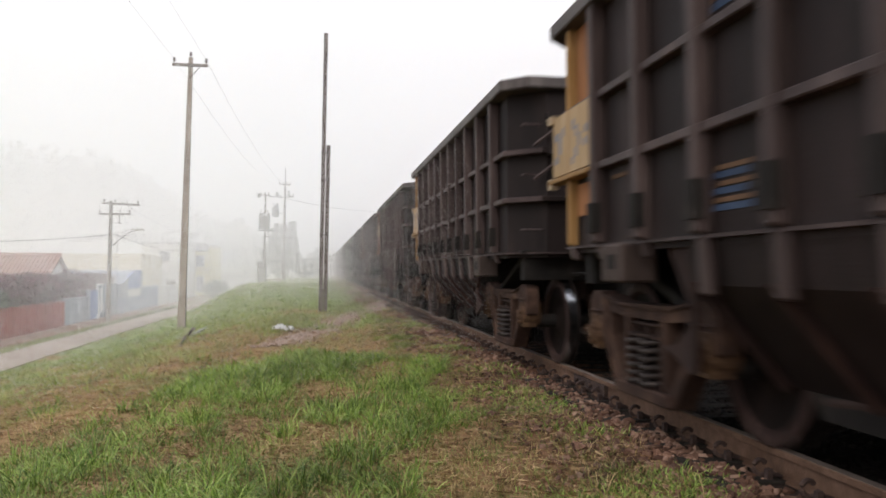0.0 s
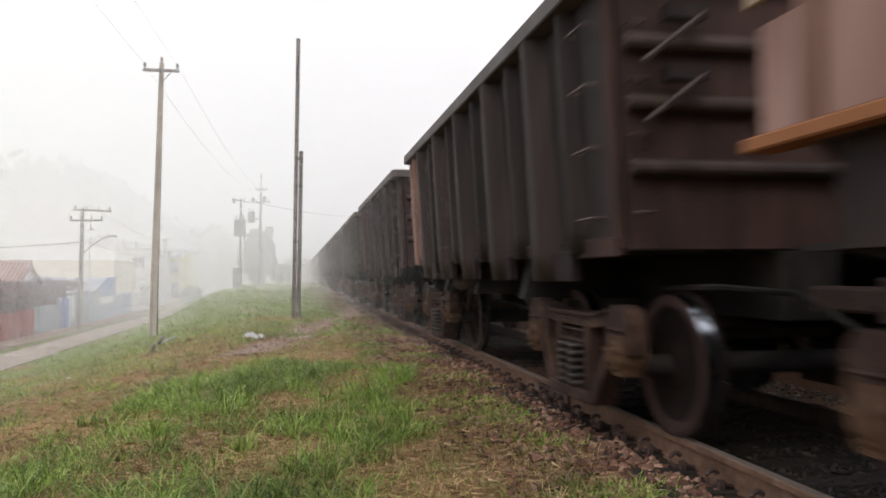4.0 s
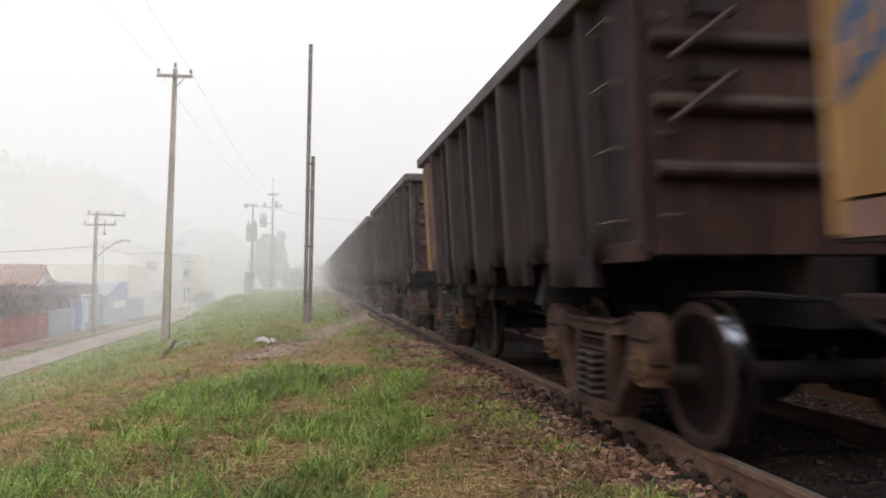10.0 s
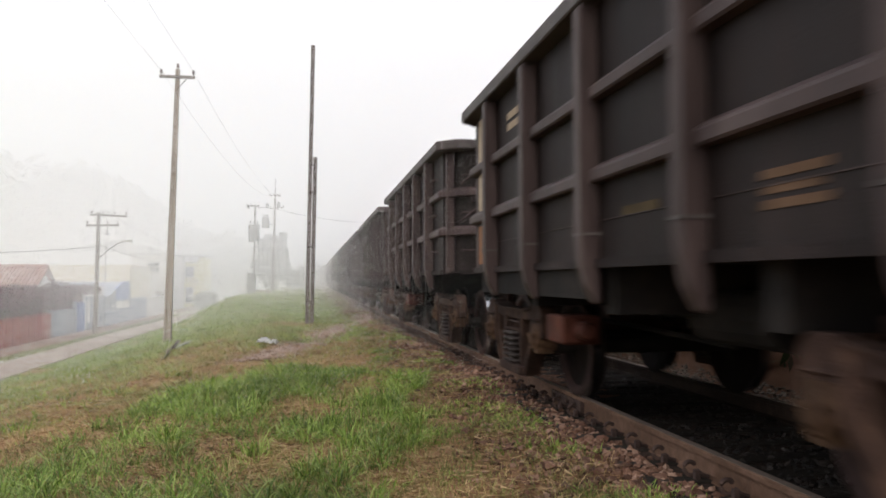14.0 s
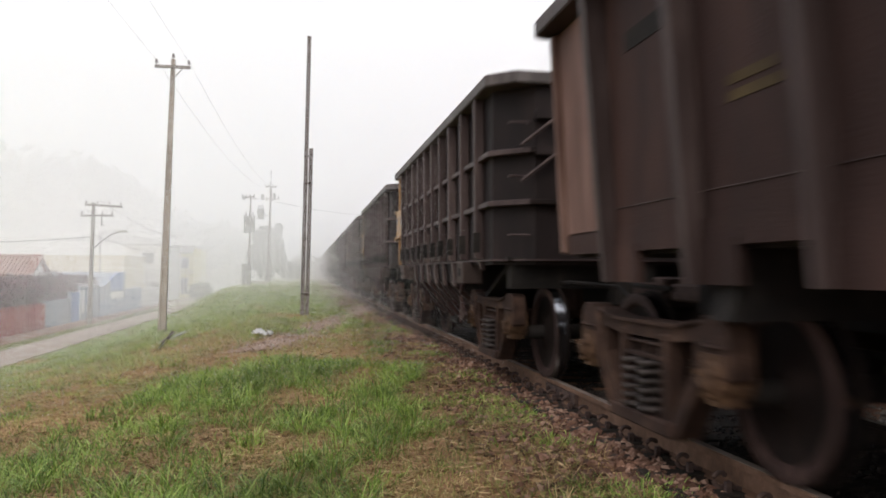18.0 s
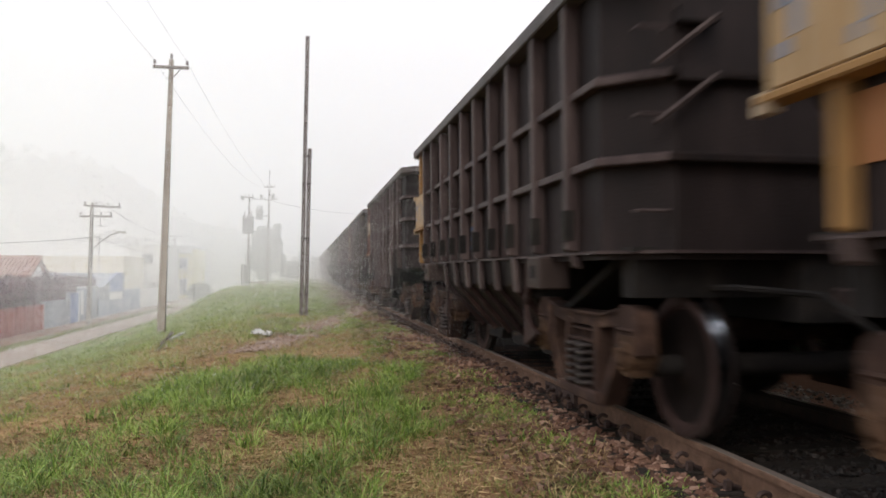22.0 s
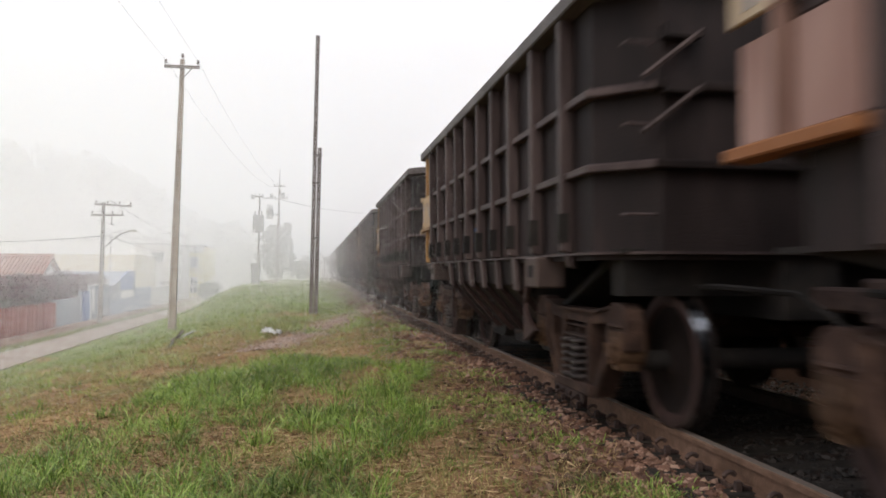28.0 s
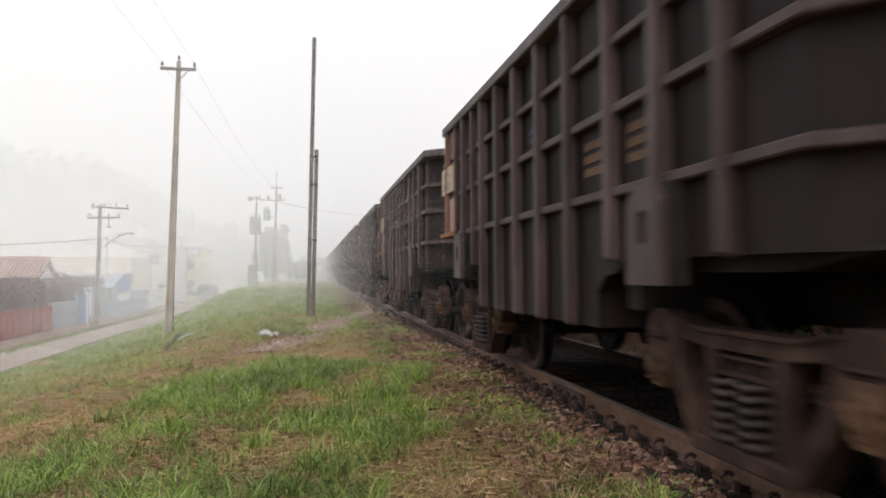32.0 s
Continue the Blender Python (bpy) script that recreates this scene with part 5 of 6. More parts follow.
def build_street():
    me = bpy.data.meshes.new("footpath")
    v, f = [], []
    ys = steps((-20, 16, 4), (16, 70, 0.7), (70, 160, 6))
    for y in ys:
        wob = 0.12 * noise.noise((0, y * 0.3, 1.5))
        mid = path_middle(y)
        for u in (0.95, 0.95, 0.5, 0.0, -0.5, -0.95, -0.95):
            x = mid + u * (1 + 0.2 * wob) + 0.5 * wob
            v.append((x, y, max(-1.955, land(x, y) + 0.035)))
        v[-1], v[-7] = (v[-1][0], y, v[-1][2] - 0.3), (v[-7][0], y, v[-7][2] - 0.3)
    for j in range(len(ys) - 1):
        for i in range(6):
            a = j * 7 + i
            f.append((a, a + 1, a + 8, a + 7))
    me.from_pydata(v, [], f)
    me.materials.append(PATH)
    tagged(new("footpath", me), "pale dusty footpath at the foot of the bank", "pavement", kind="structure")


build_street()


def build_dirt_walk():
    """The trodden earth strip between the garden walls and the grass verge."""
    v, f = [], []
    ys = steps((-20, 16, 4), (16, 90, 0.8), (90, 160, 6))
    for y in ys:
        w1, w2 = noise.noise((1.0, y * 0.35, 4.0)), noise.noise((2.0, y * 0.8, 9.0))
        for x, dz in ((-12.35 + 0.22 * w1 + 0.1 * w2, -0.06), (-12.5 + 0.22 * w1 + 0.1 * w2, 0.012), (-13.1, 0.03 + 0.01 * w1), (-13.7, 0.04)):
            v.append((x, y, -1.97 + dz))
    for j in range(len(ys) - 1):
        f += [(j * 4 + i, j * 4 + i + 1, j * 4 + i + 5, j * 4 + i + 4) for i in range(3)]
    me = bpy.data.meshes.new("dirt_walk")
    me.from_pydata(v, [], f)
    me.materials.append(DIRT)
    tagged(new("dirt_walk", me), "trodden brown earth strip along the street walls", "pavement", kind="structure")


build_dirt_walk()


def fence_run(name, label, y0, y1, h, material, boards=0, cap=None, x=-13.7, thick=0.16):
    p = tagged(new(name), label, "wall")
    p.matrix_basis = Matrix.Translation((x, y0, -2.02))
    n = y1 - y0
    if boards:
        part("rail", box(B(), -0.06, -0.02, 0, n, 0.35, 0.45), material, p)
        part("rail", box(B(), -0.06, -0.02, 0, n, h - 0.35, h - 0.25), material, p)
        me = mesh_of("board", box(B(), -0.02, 0.02, 0.01, n / boards - 0.03, 0, h), material, 0.006)
        for k in range(boards):
            put("board", me, p, pose(0.012 * math.sin(k * 2.3), k * n / boards, 0.03 * math.sin(k * 1.7)))
    else:
        part("wall", box(B(), -thick, 0, 0, n, -0.05, h), material, p)
        if cap:
            part("coping", box(B(), -thick - 0.04, 0.04, 0, n, h, h + 0.07), cap, p)
    return p


fence_run("board_fence", "red painted board fence along the street", 24.0, 44.0, 1.42, RED_FENCE, 60)
fence_run("garden_wall", "grey-blue rendered garden wall along the street", 44.05, 48.3, 1.45, GREY_WALL, 0, GREY_WALL)
gate = tagged(new("street_gate"), "blue sheet-metal street gate between walls", "gate")
gate.matrix_basis = Matrix.Translation((-13.7, 48.35, -2.02))
part("leaf", box(B(), -0.06, 0, 0.12, 1.9, 0.05, 1.85), BLUE_WALL, gate, bevel=0.01)
part("gate_post", box(B(), -0.16, 0.04, 0, 0.12, 0, 1.95), GREY_WALL, gate)
part("gate_post", box(B(), -0.16, 0.04, 1.9, 2.02, 0, 1.95), WHITE, gate, "white gate post")
g2 = fence_run("garden_wall", "tall grey-blue rendered wall with a white pilaster", 50.4, 54.6, 2.15, GREY_WALL, 0, WHITE)
part("pilaster", box(B(), -0.1, 0.05, 0.35, 0.75, 0.5, 1.95), WHITE, g2, "white pilaster")
house = tagged(new("blue_house"), "small blue and white painted house front with a stepped parapet", "house")
house.matrix_basis = Matrix.Translation((-13.66, 54.7, -2.02))
part("wall", prism(B(), [(0, 0), (7.4, 0), (7.4, 3.05), (5.2, 3.05), (1.2, 2.1), (0, 2.1)], -5.0, 0), GREY_WALL, house, "grey plaster wall")
part("blue_band", prism(B(), [(2.9, 1.75), (6.6, 1.75), (6.6, 3.07), (5.1, 3.07), (2.9, 2.56)], -0.1, 0.02), BLUE_WALL, house, "blue painted upper wall")
part("base_band", box(B(), -0.1, 0.02, 0.0, 7.4, 0, 1.1), PALE_BLUE, house, "washed blue lower wall")
part("window", box(B(), -0.1, 0.03, 3.0, 6.6, 1.15, 1.65), WHITE, house)
g3 = fence_run("garden_wall", "washed blue street wall with a white coping", 62.2, 68.0, 1.75, PALE_BLUE, 0, WHITE)
fence_run("garden_wall", "pale rendered street wall in the mist", 68.1, 80.0, 1.6, WHITEWASH, 0, WHITE)


def window(parent, face, u, z, w, h, at, lintel=None):
    """A framed window in a wall. face 'y': wall looks to -y at at; face 'x': wall looks to +x at at."""
    def bx(u0, u1, d0, d1, z0, z1):
        return box(B(), u0, u1, at + d0, at + d1, z0, z1) if face == "y" else box(B(), at - d1, at - d0, u0, u1, z0, z1)
    fr = part("window", bx(u - w / 2 - 0.07, u + w / 2 + 0.07, -0.04, 0.02, z - 0.07, z + h + 0.07), WHITE, parent)
    for s in (-1, 1):
        part("pane", bx(u + s * w / 4 - w / 4 + 0.03, u + s * w / 4 + w / 4 - 0.03, -0.055, -0.042, z, z + h), GLASS, fr)
    part("sill", bx(u - w / 2 - 0.12, u + w / 2 + 0.12, -0.10, 0.0, z - 0.13, z - 0.075), CONCRETE, fr)


def tiled_house():
    p = tagged(new("tiled_house"), "low house with a terracotta tiled gable roof and white gable", "house")
    p.matrix_basis = Matrix.Translation((-17.35, 53.9, -2.02))
    part("wall", prism(B(), [(-2.4, 0), (2.4, 0), (2.4, 2.55), (0, 4.0), (-2.4, 2.55)], -13, 0), WHITEWASH, p, "white plaster walls with a gable")
    for s in (-1, 1):
        slab = part("roof", prism(B(), [(0, 4.02), (s * 3.0, 2.28), (s * 3.0, 2.20), (0, 3.92)], -13.4, 0.35), ROOF_TILE, p, "terracotta tiled roof slope")
        # rows of half-round tiles running down the slope
        bm = B()
        tube(bm, (0, 0, 4.06), (0, s * 3.02, 2.31), 0.075, 6)
        me = mesh_of("roof_tile_course", bm, ROOF_TILE, 0, True)
        for k in range(56):
            put("roof_tile_course", me, slab, pose(-13.2 + k * 0.242, 0, 0))
    part("ridge_tiles", tube(B(), (-13.4, 0, 4.1), (0.38, 0, 4.1), 0.11, 8), ROOF_TILE, p)
    part("fascia", prism(B(), [(-3.0, 2.2), (0, 3.94), (3.0, 2.2), (3.0, 2.02), (0, 3.76), (-3.0, 2.02)], 0.30, 0.34), TIMBER, p)
    window(p, "x", 0.9, 1.2, 1.1, 1.0, 0.0)
    window(p, "y", -4.0, 1.2, 1.2, 1.0, -2.4)
    return p


tiled_house()


def block(name, label, x0, x1, y0, y1, h, wall, roof, wins=(), flat=True):
    p = tagged(new(name), label, "house")
    p.matrix_basis = Matrix.Translation((x1, y0, -2.02))
    w, d = x1 - x0, y1 - y0
    part("wall", box(B(), -w, 0, 0, d, 0, h), wall, p)
    if flat:
        part("parapet", ring(B(), [(-w - 0.08, -0.08), (0.08, -0.08), (0.08, d + 0.08), (-w - 0.08, d + 0.08)], h, h + 0.18, 0.25), roof, p)
        part("roof", box(B(), -w + 0.1, -0.1, 0.1, d - 0.1, h, h + 0.05), roof, p)
    else:
        part("roof", prism(B(), [(-w - 0.4, h), (0.4, h), (0.4, h + 0.1), (-w / 2, h + w * 0.12), (-w - 0.4, h + 0.1)], -0.4, d + 0.4, 1), roof, p)
    for u, z, ww, hh in wins:
        window(p, "y", u, z, ww, hh, 0.0)
    return p


block("long_cream_building", "long single-storey cream plaster building with a flat parapet", -31, -15.95, 72, 86, 4.35, PLASTER, PLASTER, [(-10, 1.6, 1.2, 1.1), (-6.5, 1.6, 1.2, 1.1)])
wh = block("white_house", "white two-storey house with small windows and a flat roof", -17.9, -14.4, 81, 92, 5.7, WHITEWASH, ROOF_GREY, [(-1.3, 4.0, 1.15, 0.95), (-3.0, 2.6, 0.5, 0.9), (-2.2, 2.6, 0.5, 0.9)])
part("door", box(B(), -1.1, -0.2, -0.05, 0.02, 0, 2.1), TIMBER, wh, "brown door")
part("drain_wall", box(B(), -3.55, -2.9, -1.2, 0.0, 0, 3.6), ROOF_TILE, wh, "reddish brick chimney wall")
block("warehouse", "long pale warehouse with a low grey roof", -33, -18.8, 108, 135, 6.8, WHITEWASH, ROOF_GREY, [(-11, 3, 1.6, 1.2), (-6, 3, 1.6, 1.2)], False)
yh = block("yellow_house", "pale yellow two-storey street house with a balcony", -16.6, -13.0, 93, 104, 5.9, YELLOW_WALL, ROOF_GREY, [(-1.0, 3.5, 0.9, 1.2), (-2.6, 3.5, 0.9, 1.2), (-1.0, 0.6, 0.8, 1.7), (-2.4, 0.6, 0.8, 1.7)])
part("balcony", box(B(), -3.7, 0.1, -0.9, 0.0, 3.0, 3.15), CONCRETE, yh)
part("awning", prism(B(), [(-1.2, 5.2), (0, 5.9), (0, 6.0), (-1.3, 5.3)], -3.6, 0.1), ROOF_GREY, yh)


# ---- greenery ----
def leaf_material(name, dark, mid, light, through=0.25, gloss=0.25, rough=0.7, patch=0.0):
    m = bpy.data.materials.new(name)
    m.use_nodes = True
    n, l = m.node_tree.nodes, m.node_tree.links
    b = n["Principled BSDF"]
    geo, ramp = n.new("ShaderNodeNewGeometry"), n.new("ShaderNodeValToRGB")
    e = ramp.color_ramp.elements
    e[0].color, e[1].color = (*dark, 1), (*light, 1)
    e.new(0.5).color = (*mid, 1)
    l.new(geo.outputs["Random Per Island"], ramp.inputs[0])
    colour = ramp.outputs[0]
    if patch:
        at, tex, hsv, span = n.new("ShaderNodeTexCoord"), n.new("ShaderNodeTexNoise"), n.new("ShaderNodeHueSaturation"), n.new("ShaderNodeMapRange")
        tex.inputs["Scale"].default_value, tex.inputs["Detail"].default_value = 1.1, 4
        l.new(at.outputs["Object"], tex.inputs["Vector"])
        span.inputs[1].default_value, span.inputs[2].default_value = 0.35, 0.65
        span.inputs[3].default_value, span.inputs[4].default_value = 1 - patch, 1 + patch
        l.new(tex.outputs[0], span.inputs[0])
        l.new(span.outputs[0], hsv.inputs["Value"])
        l.new(colour, hsv.inputs["Color"])
        colour = hsv.outputs[0]
    l.new(colour, b.inputs["Base Color"])
    b.inputs["Roughness"].default_value = rough
    b.inputs["Specular IOR Level"].default_value = gloss
    t, x = n.new("ShaderNodeBsdfTranslucent"), n.new("ShaderNodeMixShader")
    l.new(colour, t.inputs["Color"])
    x.inputs[0].default_value = through
    l.new(b.outputs[0], x.inputs[1])
    l.new(t.outputs[0], x.inputs[2])
    l.new(x.outputs[0], n["Material Output"].inputs["Surface"])
    return m


LUSH = leaf_material("lush_grass", (0.035, 0.066, 0.007), (0.135, 0.215, 0.028), (0.32, 0.41, 0.11), 0.32, 0.3, 0.45, 0.30)
BANK = leaf_material("bank_grass", (0.105, 0.160, 0.036), (0.20, 0.27, 0.072), (0.33, 0.375, 0.14), 0.35, 0.25, 0.7, 0.28)
DRY = leaf_material("dry_grass", (0.15, 0.100, 0.040), (0.29, 0.205, 0.088), (0.48, 0.37, 0.19), 0.2, 0.2, 0.7, 0.2)
SHORT = leaf_material("short_grass", (0.075, 0.100, 0.022), (0.15, 0.17, 0.048), (0.28, 0.26, 0.10), 0.25, 0.25, 0.7, 0.3)
LEAF = leaf_material("tree_leaf", (0.018, 0.028, 0.012), (0.032, 0.048, 0.018), (0.05, 0.07, 0.026), 0.15)
BOUGAIN = leaf_material("purple_hedge", (0.035, 0.016, 0.020), (0.13, 0.040, 0.062), (0.040, 0.046, 0.020), 0.1, 0.2, 0.7, 0.3)
STRAW = leaf_material("straw_litter", (0.085, 0.046, 0.022), (0.19, 0.112, 0.055), (0.40, 0.285, 0.16), 0.05, 0.2, 0.7, 0.2)


def mesh_stuff(name, v, f, material, label, category):
    me = bpy.data.meshes.new(name)
    me.from_pydata(v, [], f)
    me.materials.append(material)
    return tagged(new(name, me), label, category, kind="stuff")


def gravel_line(x, y):
    """Distance from the middle of the gravel track that slants up to the rails."""
    return abs(x - (-0.85 + 0.235 * (y - 14.8))) if 13.5 < y < 30 else 9.0


def lush_band(y):
    """The two edges of the patch of tall grass."""
    left = float(np.interp(y, (4.0, 7.4, 8.9, 11.2, 12.6), (-2.75, -2.6, -2.3, -1.85, -1.1)))
    right = float(np.interp(y, (4.0, 5.0, 6.8, 9.9, 11.9, 13.0), (0.15, 0.35, 0.78, 1.3, 0.6, -0.7)))
    return left, right


def lushness(x, y):
    """How green and tall the grass stands at a place, 0 to 1."""
    left, right = lush_band(y)
    band = smooth((x - left + 0.2) / 0.5) * (1 - smooth((x - right) / 0.4)) * (1 - smooth((y - 12.4) / 0.9))
    back = smooth((y - 15) / 5) * 0.75 * (1 - smooth((x + 0.2 - 0.03 * y) / 1.0)) * smooth((x + 9.4) / 0.8)
    edge = 0.7 * smooth((-x - 5.0) / 2.0) * smooth((x + 9.7) / 0.3)
    n1 = noise.noise((x * 0.75, y * 0.55, 3.3)) * 0.9 + noise.noise((x * 2.1, y * 1.7, 9.1)) * 0.7
    bare = 1 - smooth((0.75 - gravel_line(x, y)) / 0.3)
    rail_side = 1 - smooth((x - right - 0.1 - 0.4 * n1) / 0.7) if y < 15 else 1.0
    return bare * rail_side * max(0.0, min(1.0, max(band * 0.66, back, edge) + 1.05 * n1 - 0.10))


def blades(name, count, where, material, label, size, curl=(0.3, 1.7)):
    """Grass in tufts: each blade rises, arches over and narrows to its tip."""
    rng = random.Random(len(name) + count)
    v, f = [], []
    made, tries = 0, 0
    while made < count and tries < count * 2:
        tries += 1
        spot = where(rng)
        if spot is None:
            continue
        x, y, k, reach = spot
        z = land(x, y) - 0.01
        far = max(1.0, y / 11)
        grown = rng.uniform(0.65, 1.2)
        for _ in range(k):
            h, w = size(rng)
            h *= grown
            w *= far
            ox, oy = rng.gauss(0, reach), rng.gauss(0, reach)
            a = math.atan2(oy, ox) + rng.gauss(0, 0.8)
            cx, cy = math.cos(a), math.sin(a)
            turn = a + rng.gauss(0, 0.5)
            sx, sy = -math.sin(turn) * w / 2, math.cos(turn) * w / 2
            px, py, pz = x + ox, y + oy, z
            tilt, bend = rng.uniform(0.05, 0.55), rng.uniform(*curl)
            i = len(v)
            for step, wide in ((0.0, 0.75), (0.36, 1.0), (0.36, 0.8), (0.28, 0.0)):
                px += cx * math.sin(tilt) * h * step
                py += cy * math.sin(tilt) * h * step
                pz = max(z + 0.004, pz + math.cos(tilt) * h * step)
                if wide:
                    v += [(px - sx * wide, py - sy * wide, pz), (px + sx * wide, py + sy * wide, pz)]
                else:
                    v.append((px, py, pz))
                if step:
                    tilt += bend * step / 0.72
                else:
                    tilt += bend * 0.12
            f += [(i, i + 1, i + 3, i + 2), (i + 2, i + 3, i + 5, i + 4), (i + 4, i + 5, i + 6)]
            made += 1
    return mesh_stuff(name, v, f, material, label, "grass")


def near_spot(rng, y0=4.0, y1=60.0):
    y = y0 * (y1 / y0) ** rng.random()
    x = rng.uniform(-0.42 * y - 0.8, min(2.0, 0.55 * y))
    return (x, y) if x > path_middle(y) + 0.85 else None


def lush_spot(rng):
    s = near_spot(rng, 4.0, 15.0)
    if s and rng.random() < lushness(*s) ** 2.0:
        return (*s, rng.randint(8, 24), 0.07)


TUSSOCKS = []
LONE_TUFTS = [(-5.3, 16.2), (-5.0, 16.0), (-5.5, 15.9), (-2.75, 12.2), (-3.0, 12.6), (-3.3, 12.0), (-2.2, 13.4), (-0.3, 17.8), (-0.1, 18.6), (-0.5, 18.9), (-3.6, 10.6), (-4.1, 14.2)]


def tussock_spot(rng):
    if LONE_TUFTS:
        return (*LONE_TUFTS.pop(), 90, 0.17)
    y = rng.uniform(3.9, 12.7)
    left, right = lush_band(y)
    x = rng.uniform(left - 0.1, right + 0.35 * noise.noise((y * 1.1, 2.2, 0.4)))
    thin = noise.noise((x * 0.9, y * 0.7, 4.4)) + 0.5 * noise.noise((x * 2.2, y * 1.6, 7.7))
    apart = 0.23 + 0.16 * (thin < 0.04) + 0.25 * (thin < -0.16)
    if all((x - a) ** 2 + (y - b) ** 2 > apart * apart for a, b in TUSSOCKS):
        TUSSOCKS.append((x, y))
        return x, y, rng.randint(40, 130), rng.uniform(0.03, 0.08)


def verge_spot(rng):
    y = rng.uniform(24.0, 70.0)
    x = rng.uniform(-12.4, -11.45)
    return x, y, rng.randint(4, 9), 0.10


def back_spot(rng):
    s = near_spot(rng, 14.0, 85.0)
    if s and gravel_line(*s) > 0.5 and rng.random() < 0.12 + lushness(*s):
        return (*s, rng.randint(6, 14), 0.16)


def short_spot(rng):
    s = near_spot(rng, 3.6, 30.0)
    if s and s[0] < 1.9 and gravel_line(*s) > 0.45 and rng.random() < 0.35 + 0.25 * smooth((s[0] - 0.6) / 0.5) - 0.35 * smooth((s[0] - 1.4) / 0.5) + 0.6 * noise.noise((s[0] * 1.5, s[1] * 1.5, 1)):
        return (*s, rng.randint(6, 16), 0.07)


def dry_spot(rng):
    s = near_spot(rng, 3.6, 26.0)
    if s and gravel_line(*s) > 0.4 and rng.random() < 0.66 - 0.36 * lushness(*s) - 0.5 * smooth((s[0] - 0.5) / 0.7):
        return (*s, rng.randint(3, 9), 0.06)


blades("lush_grass", 15000, lush_spot, LUSH, "fresh green grass on the bank", lambda r: (r.triangular(0.04, 0.20, 0.08), r.uniform(0.004, 0.009)))
blades("grass_tussocks", 36000, tussock_spot, LUSH, "tall fresh green grass tussocks on the bank", lambda r: (r.triangular(0.09, 0.40, 0.17), r.triangular(0.003, 0.011, 0.005)), (0.5, 2.6))
blades("bank_grass", 42000, back_spot, BANK, "green grass on the far bank", lambda r: (r.uniform(0.05, 0.20), r.uniform(0.004, 0.008)))
blades("short_grass", 46000, short_spot, SHORT, "short olive grass between bare patches", lambda r: (r.uniform(0.03, 0.11), r.uniform(0.003, 0.006)))
blades("verge_grass", 9000, verge_spot, SHORT, "short olive grass verge along the street", lambda r: (r.uniform(0.04, 0.14), r.uniform(0.004, 0.007)))


def weed_spot(rng):
    y = 3.4 * 9 ** rng.random()
    x = rng.uniform(0.9, 2.15)
    if rng.random() < 3.2 * noise.noise((x * 1.3, y * 1.1, 6.0)) - 0.1:
        return x, y, rng.randint(10, 24), 0.07


blades("rail_weeds", 13000, weed_spot, LUSH, "low green weeds in the stones beside the rail", lambda r: (r.uniform(0.03, 0.10), r.uniform(0.005, 0.010)))
blades("dry_grass", 42000, dry_spot, DRY, "dry yellow grass stalks on bare soil", lambda r: (r.uniform(0.04, 0.20), r.uniform(0.002, 0.005)), (0.8, 2.6))


def litter():
    """Flat straw, leaf bits and dead stalks lying on the soil."""
    rng = random.Random(31)
    v, f = [], []
    for _ in range(42000):
        s = near_spot(rng, 3.6, 22.0)
        if not s:
            continue
        x, y = s
        if x > 0.7 and rng.random() < 0.55:
            continue
        z = land(x, y) + rng.uniform(0.002, 0.02)
        a, l, w = rng.uniform(0, 6.28), rng.triangular(0.02, 0.24, 0.06), rng.triangular(0.002, 0.012, 0.004) * max(1, y / 11)
        cx, cy = math.cos(a) * l, math.sin(a) * l
        i = len(v)
        v += [(x, y, z), (x + cx, y + cy, z + rng.uniform(-0.004, 0.02)), (x + cx - math.sin(a) * w, y + cy + math.cos(a) * w, z + 0.008), (x - math.sin(a) * w, y + math.cos(a) * w, z + 0.004)]
        f.append((i, i + 1, i + 2, i + 3))
    mesh_stuff("straw_litter", v, f, STRAW, "dead stalks and straw scattered on the soil", "litter")


litter()


def stones(name, count, spot, size, material, label):
    rng = random.Random(count)
    v, f = [], []
    for _ in range(count):
        x, y, z = spot(rng)
        r = size(rng)
        i = len(v)
        q = Euler((rng.uniform(0, 6), rng.uniform(0, 6), rng.uniform(0, 6))).to_matrix()
        for p in ((1, 0, 0), (-1, 0, 0), (0, 1, 0), (0, -1, 0), (0, 0, 1), (0, 0, -1), (0.7, 0.7, 0.5), (-0.6, 0.7, -0.5)):
            w = q @ (Vector(p) * r * rng.uniform(0.65, 1.2))
            v.append((x + w.x, y + w.y, z + w.z * 0.75))
        f += [tuple(i + k for k in t) for t in ((6, 2, 4), (6, 4, 0), (6, 0, 2), (2, 7, 1), (7, 2, 5), (7, 5, 1), (2, 1, 4), (1, 3, 4), (3, 0, 4), (0, 5, 2), (1, 5, 3), (3, 5, 0))]
    mesh_stuff(name, v, f, material, label, "stones")


STONE = leaf_material("ballast_stone", (0.040, 0.019, 0.012), (0.098, 0.050, 0.032), (0.23, 0.145, 0.105), 0.0, 0.2, 0.8, 0.35)
GREY_STONE = leaf_material("grey_gravel", (0.12, 0.080, 0.060), (0.21, 0.147, 0.114), (0.36, 0.275, 0.225), 0.0)
# far-side stones: colour halved to imitate the shadow beyond the wagons
FAR_STONE = leaf_material("shaded_far_ballast", (0.05, 0.04, 0.03), (0.10, 0.082, 0.065), (0.2, 0.17, 0.14), 0.0)
# stones between the rails: shade under the train painted into the colour
DARK_STONE = leaf_material("shaded_ballast", (0.008, 0.006, 0.005), (0.018, 0.014, 0.011), (0.04, 0.031, 0.026), 0.0)


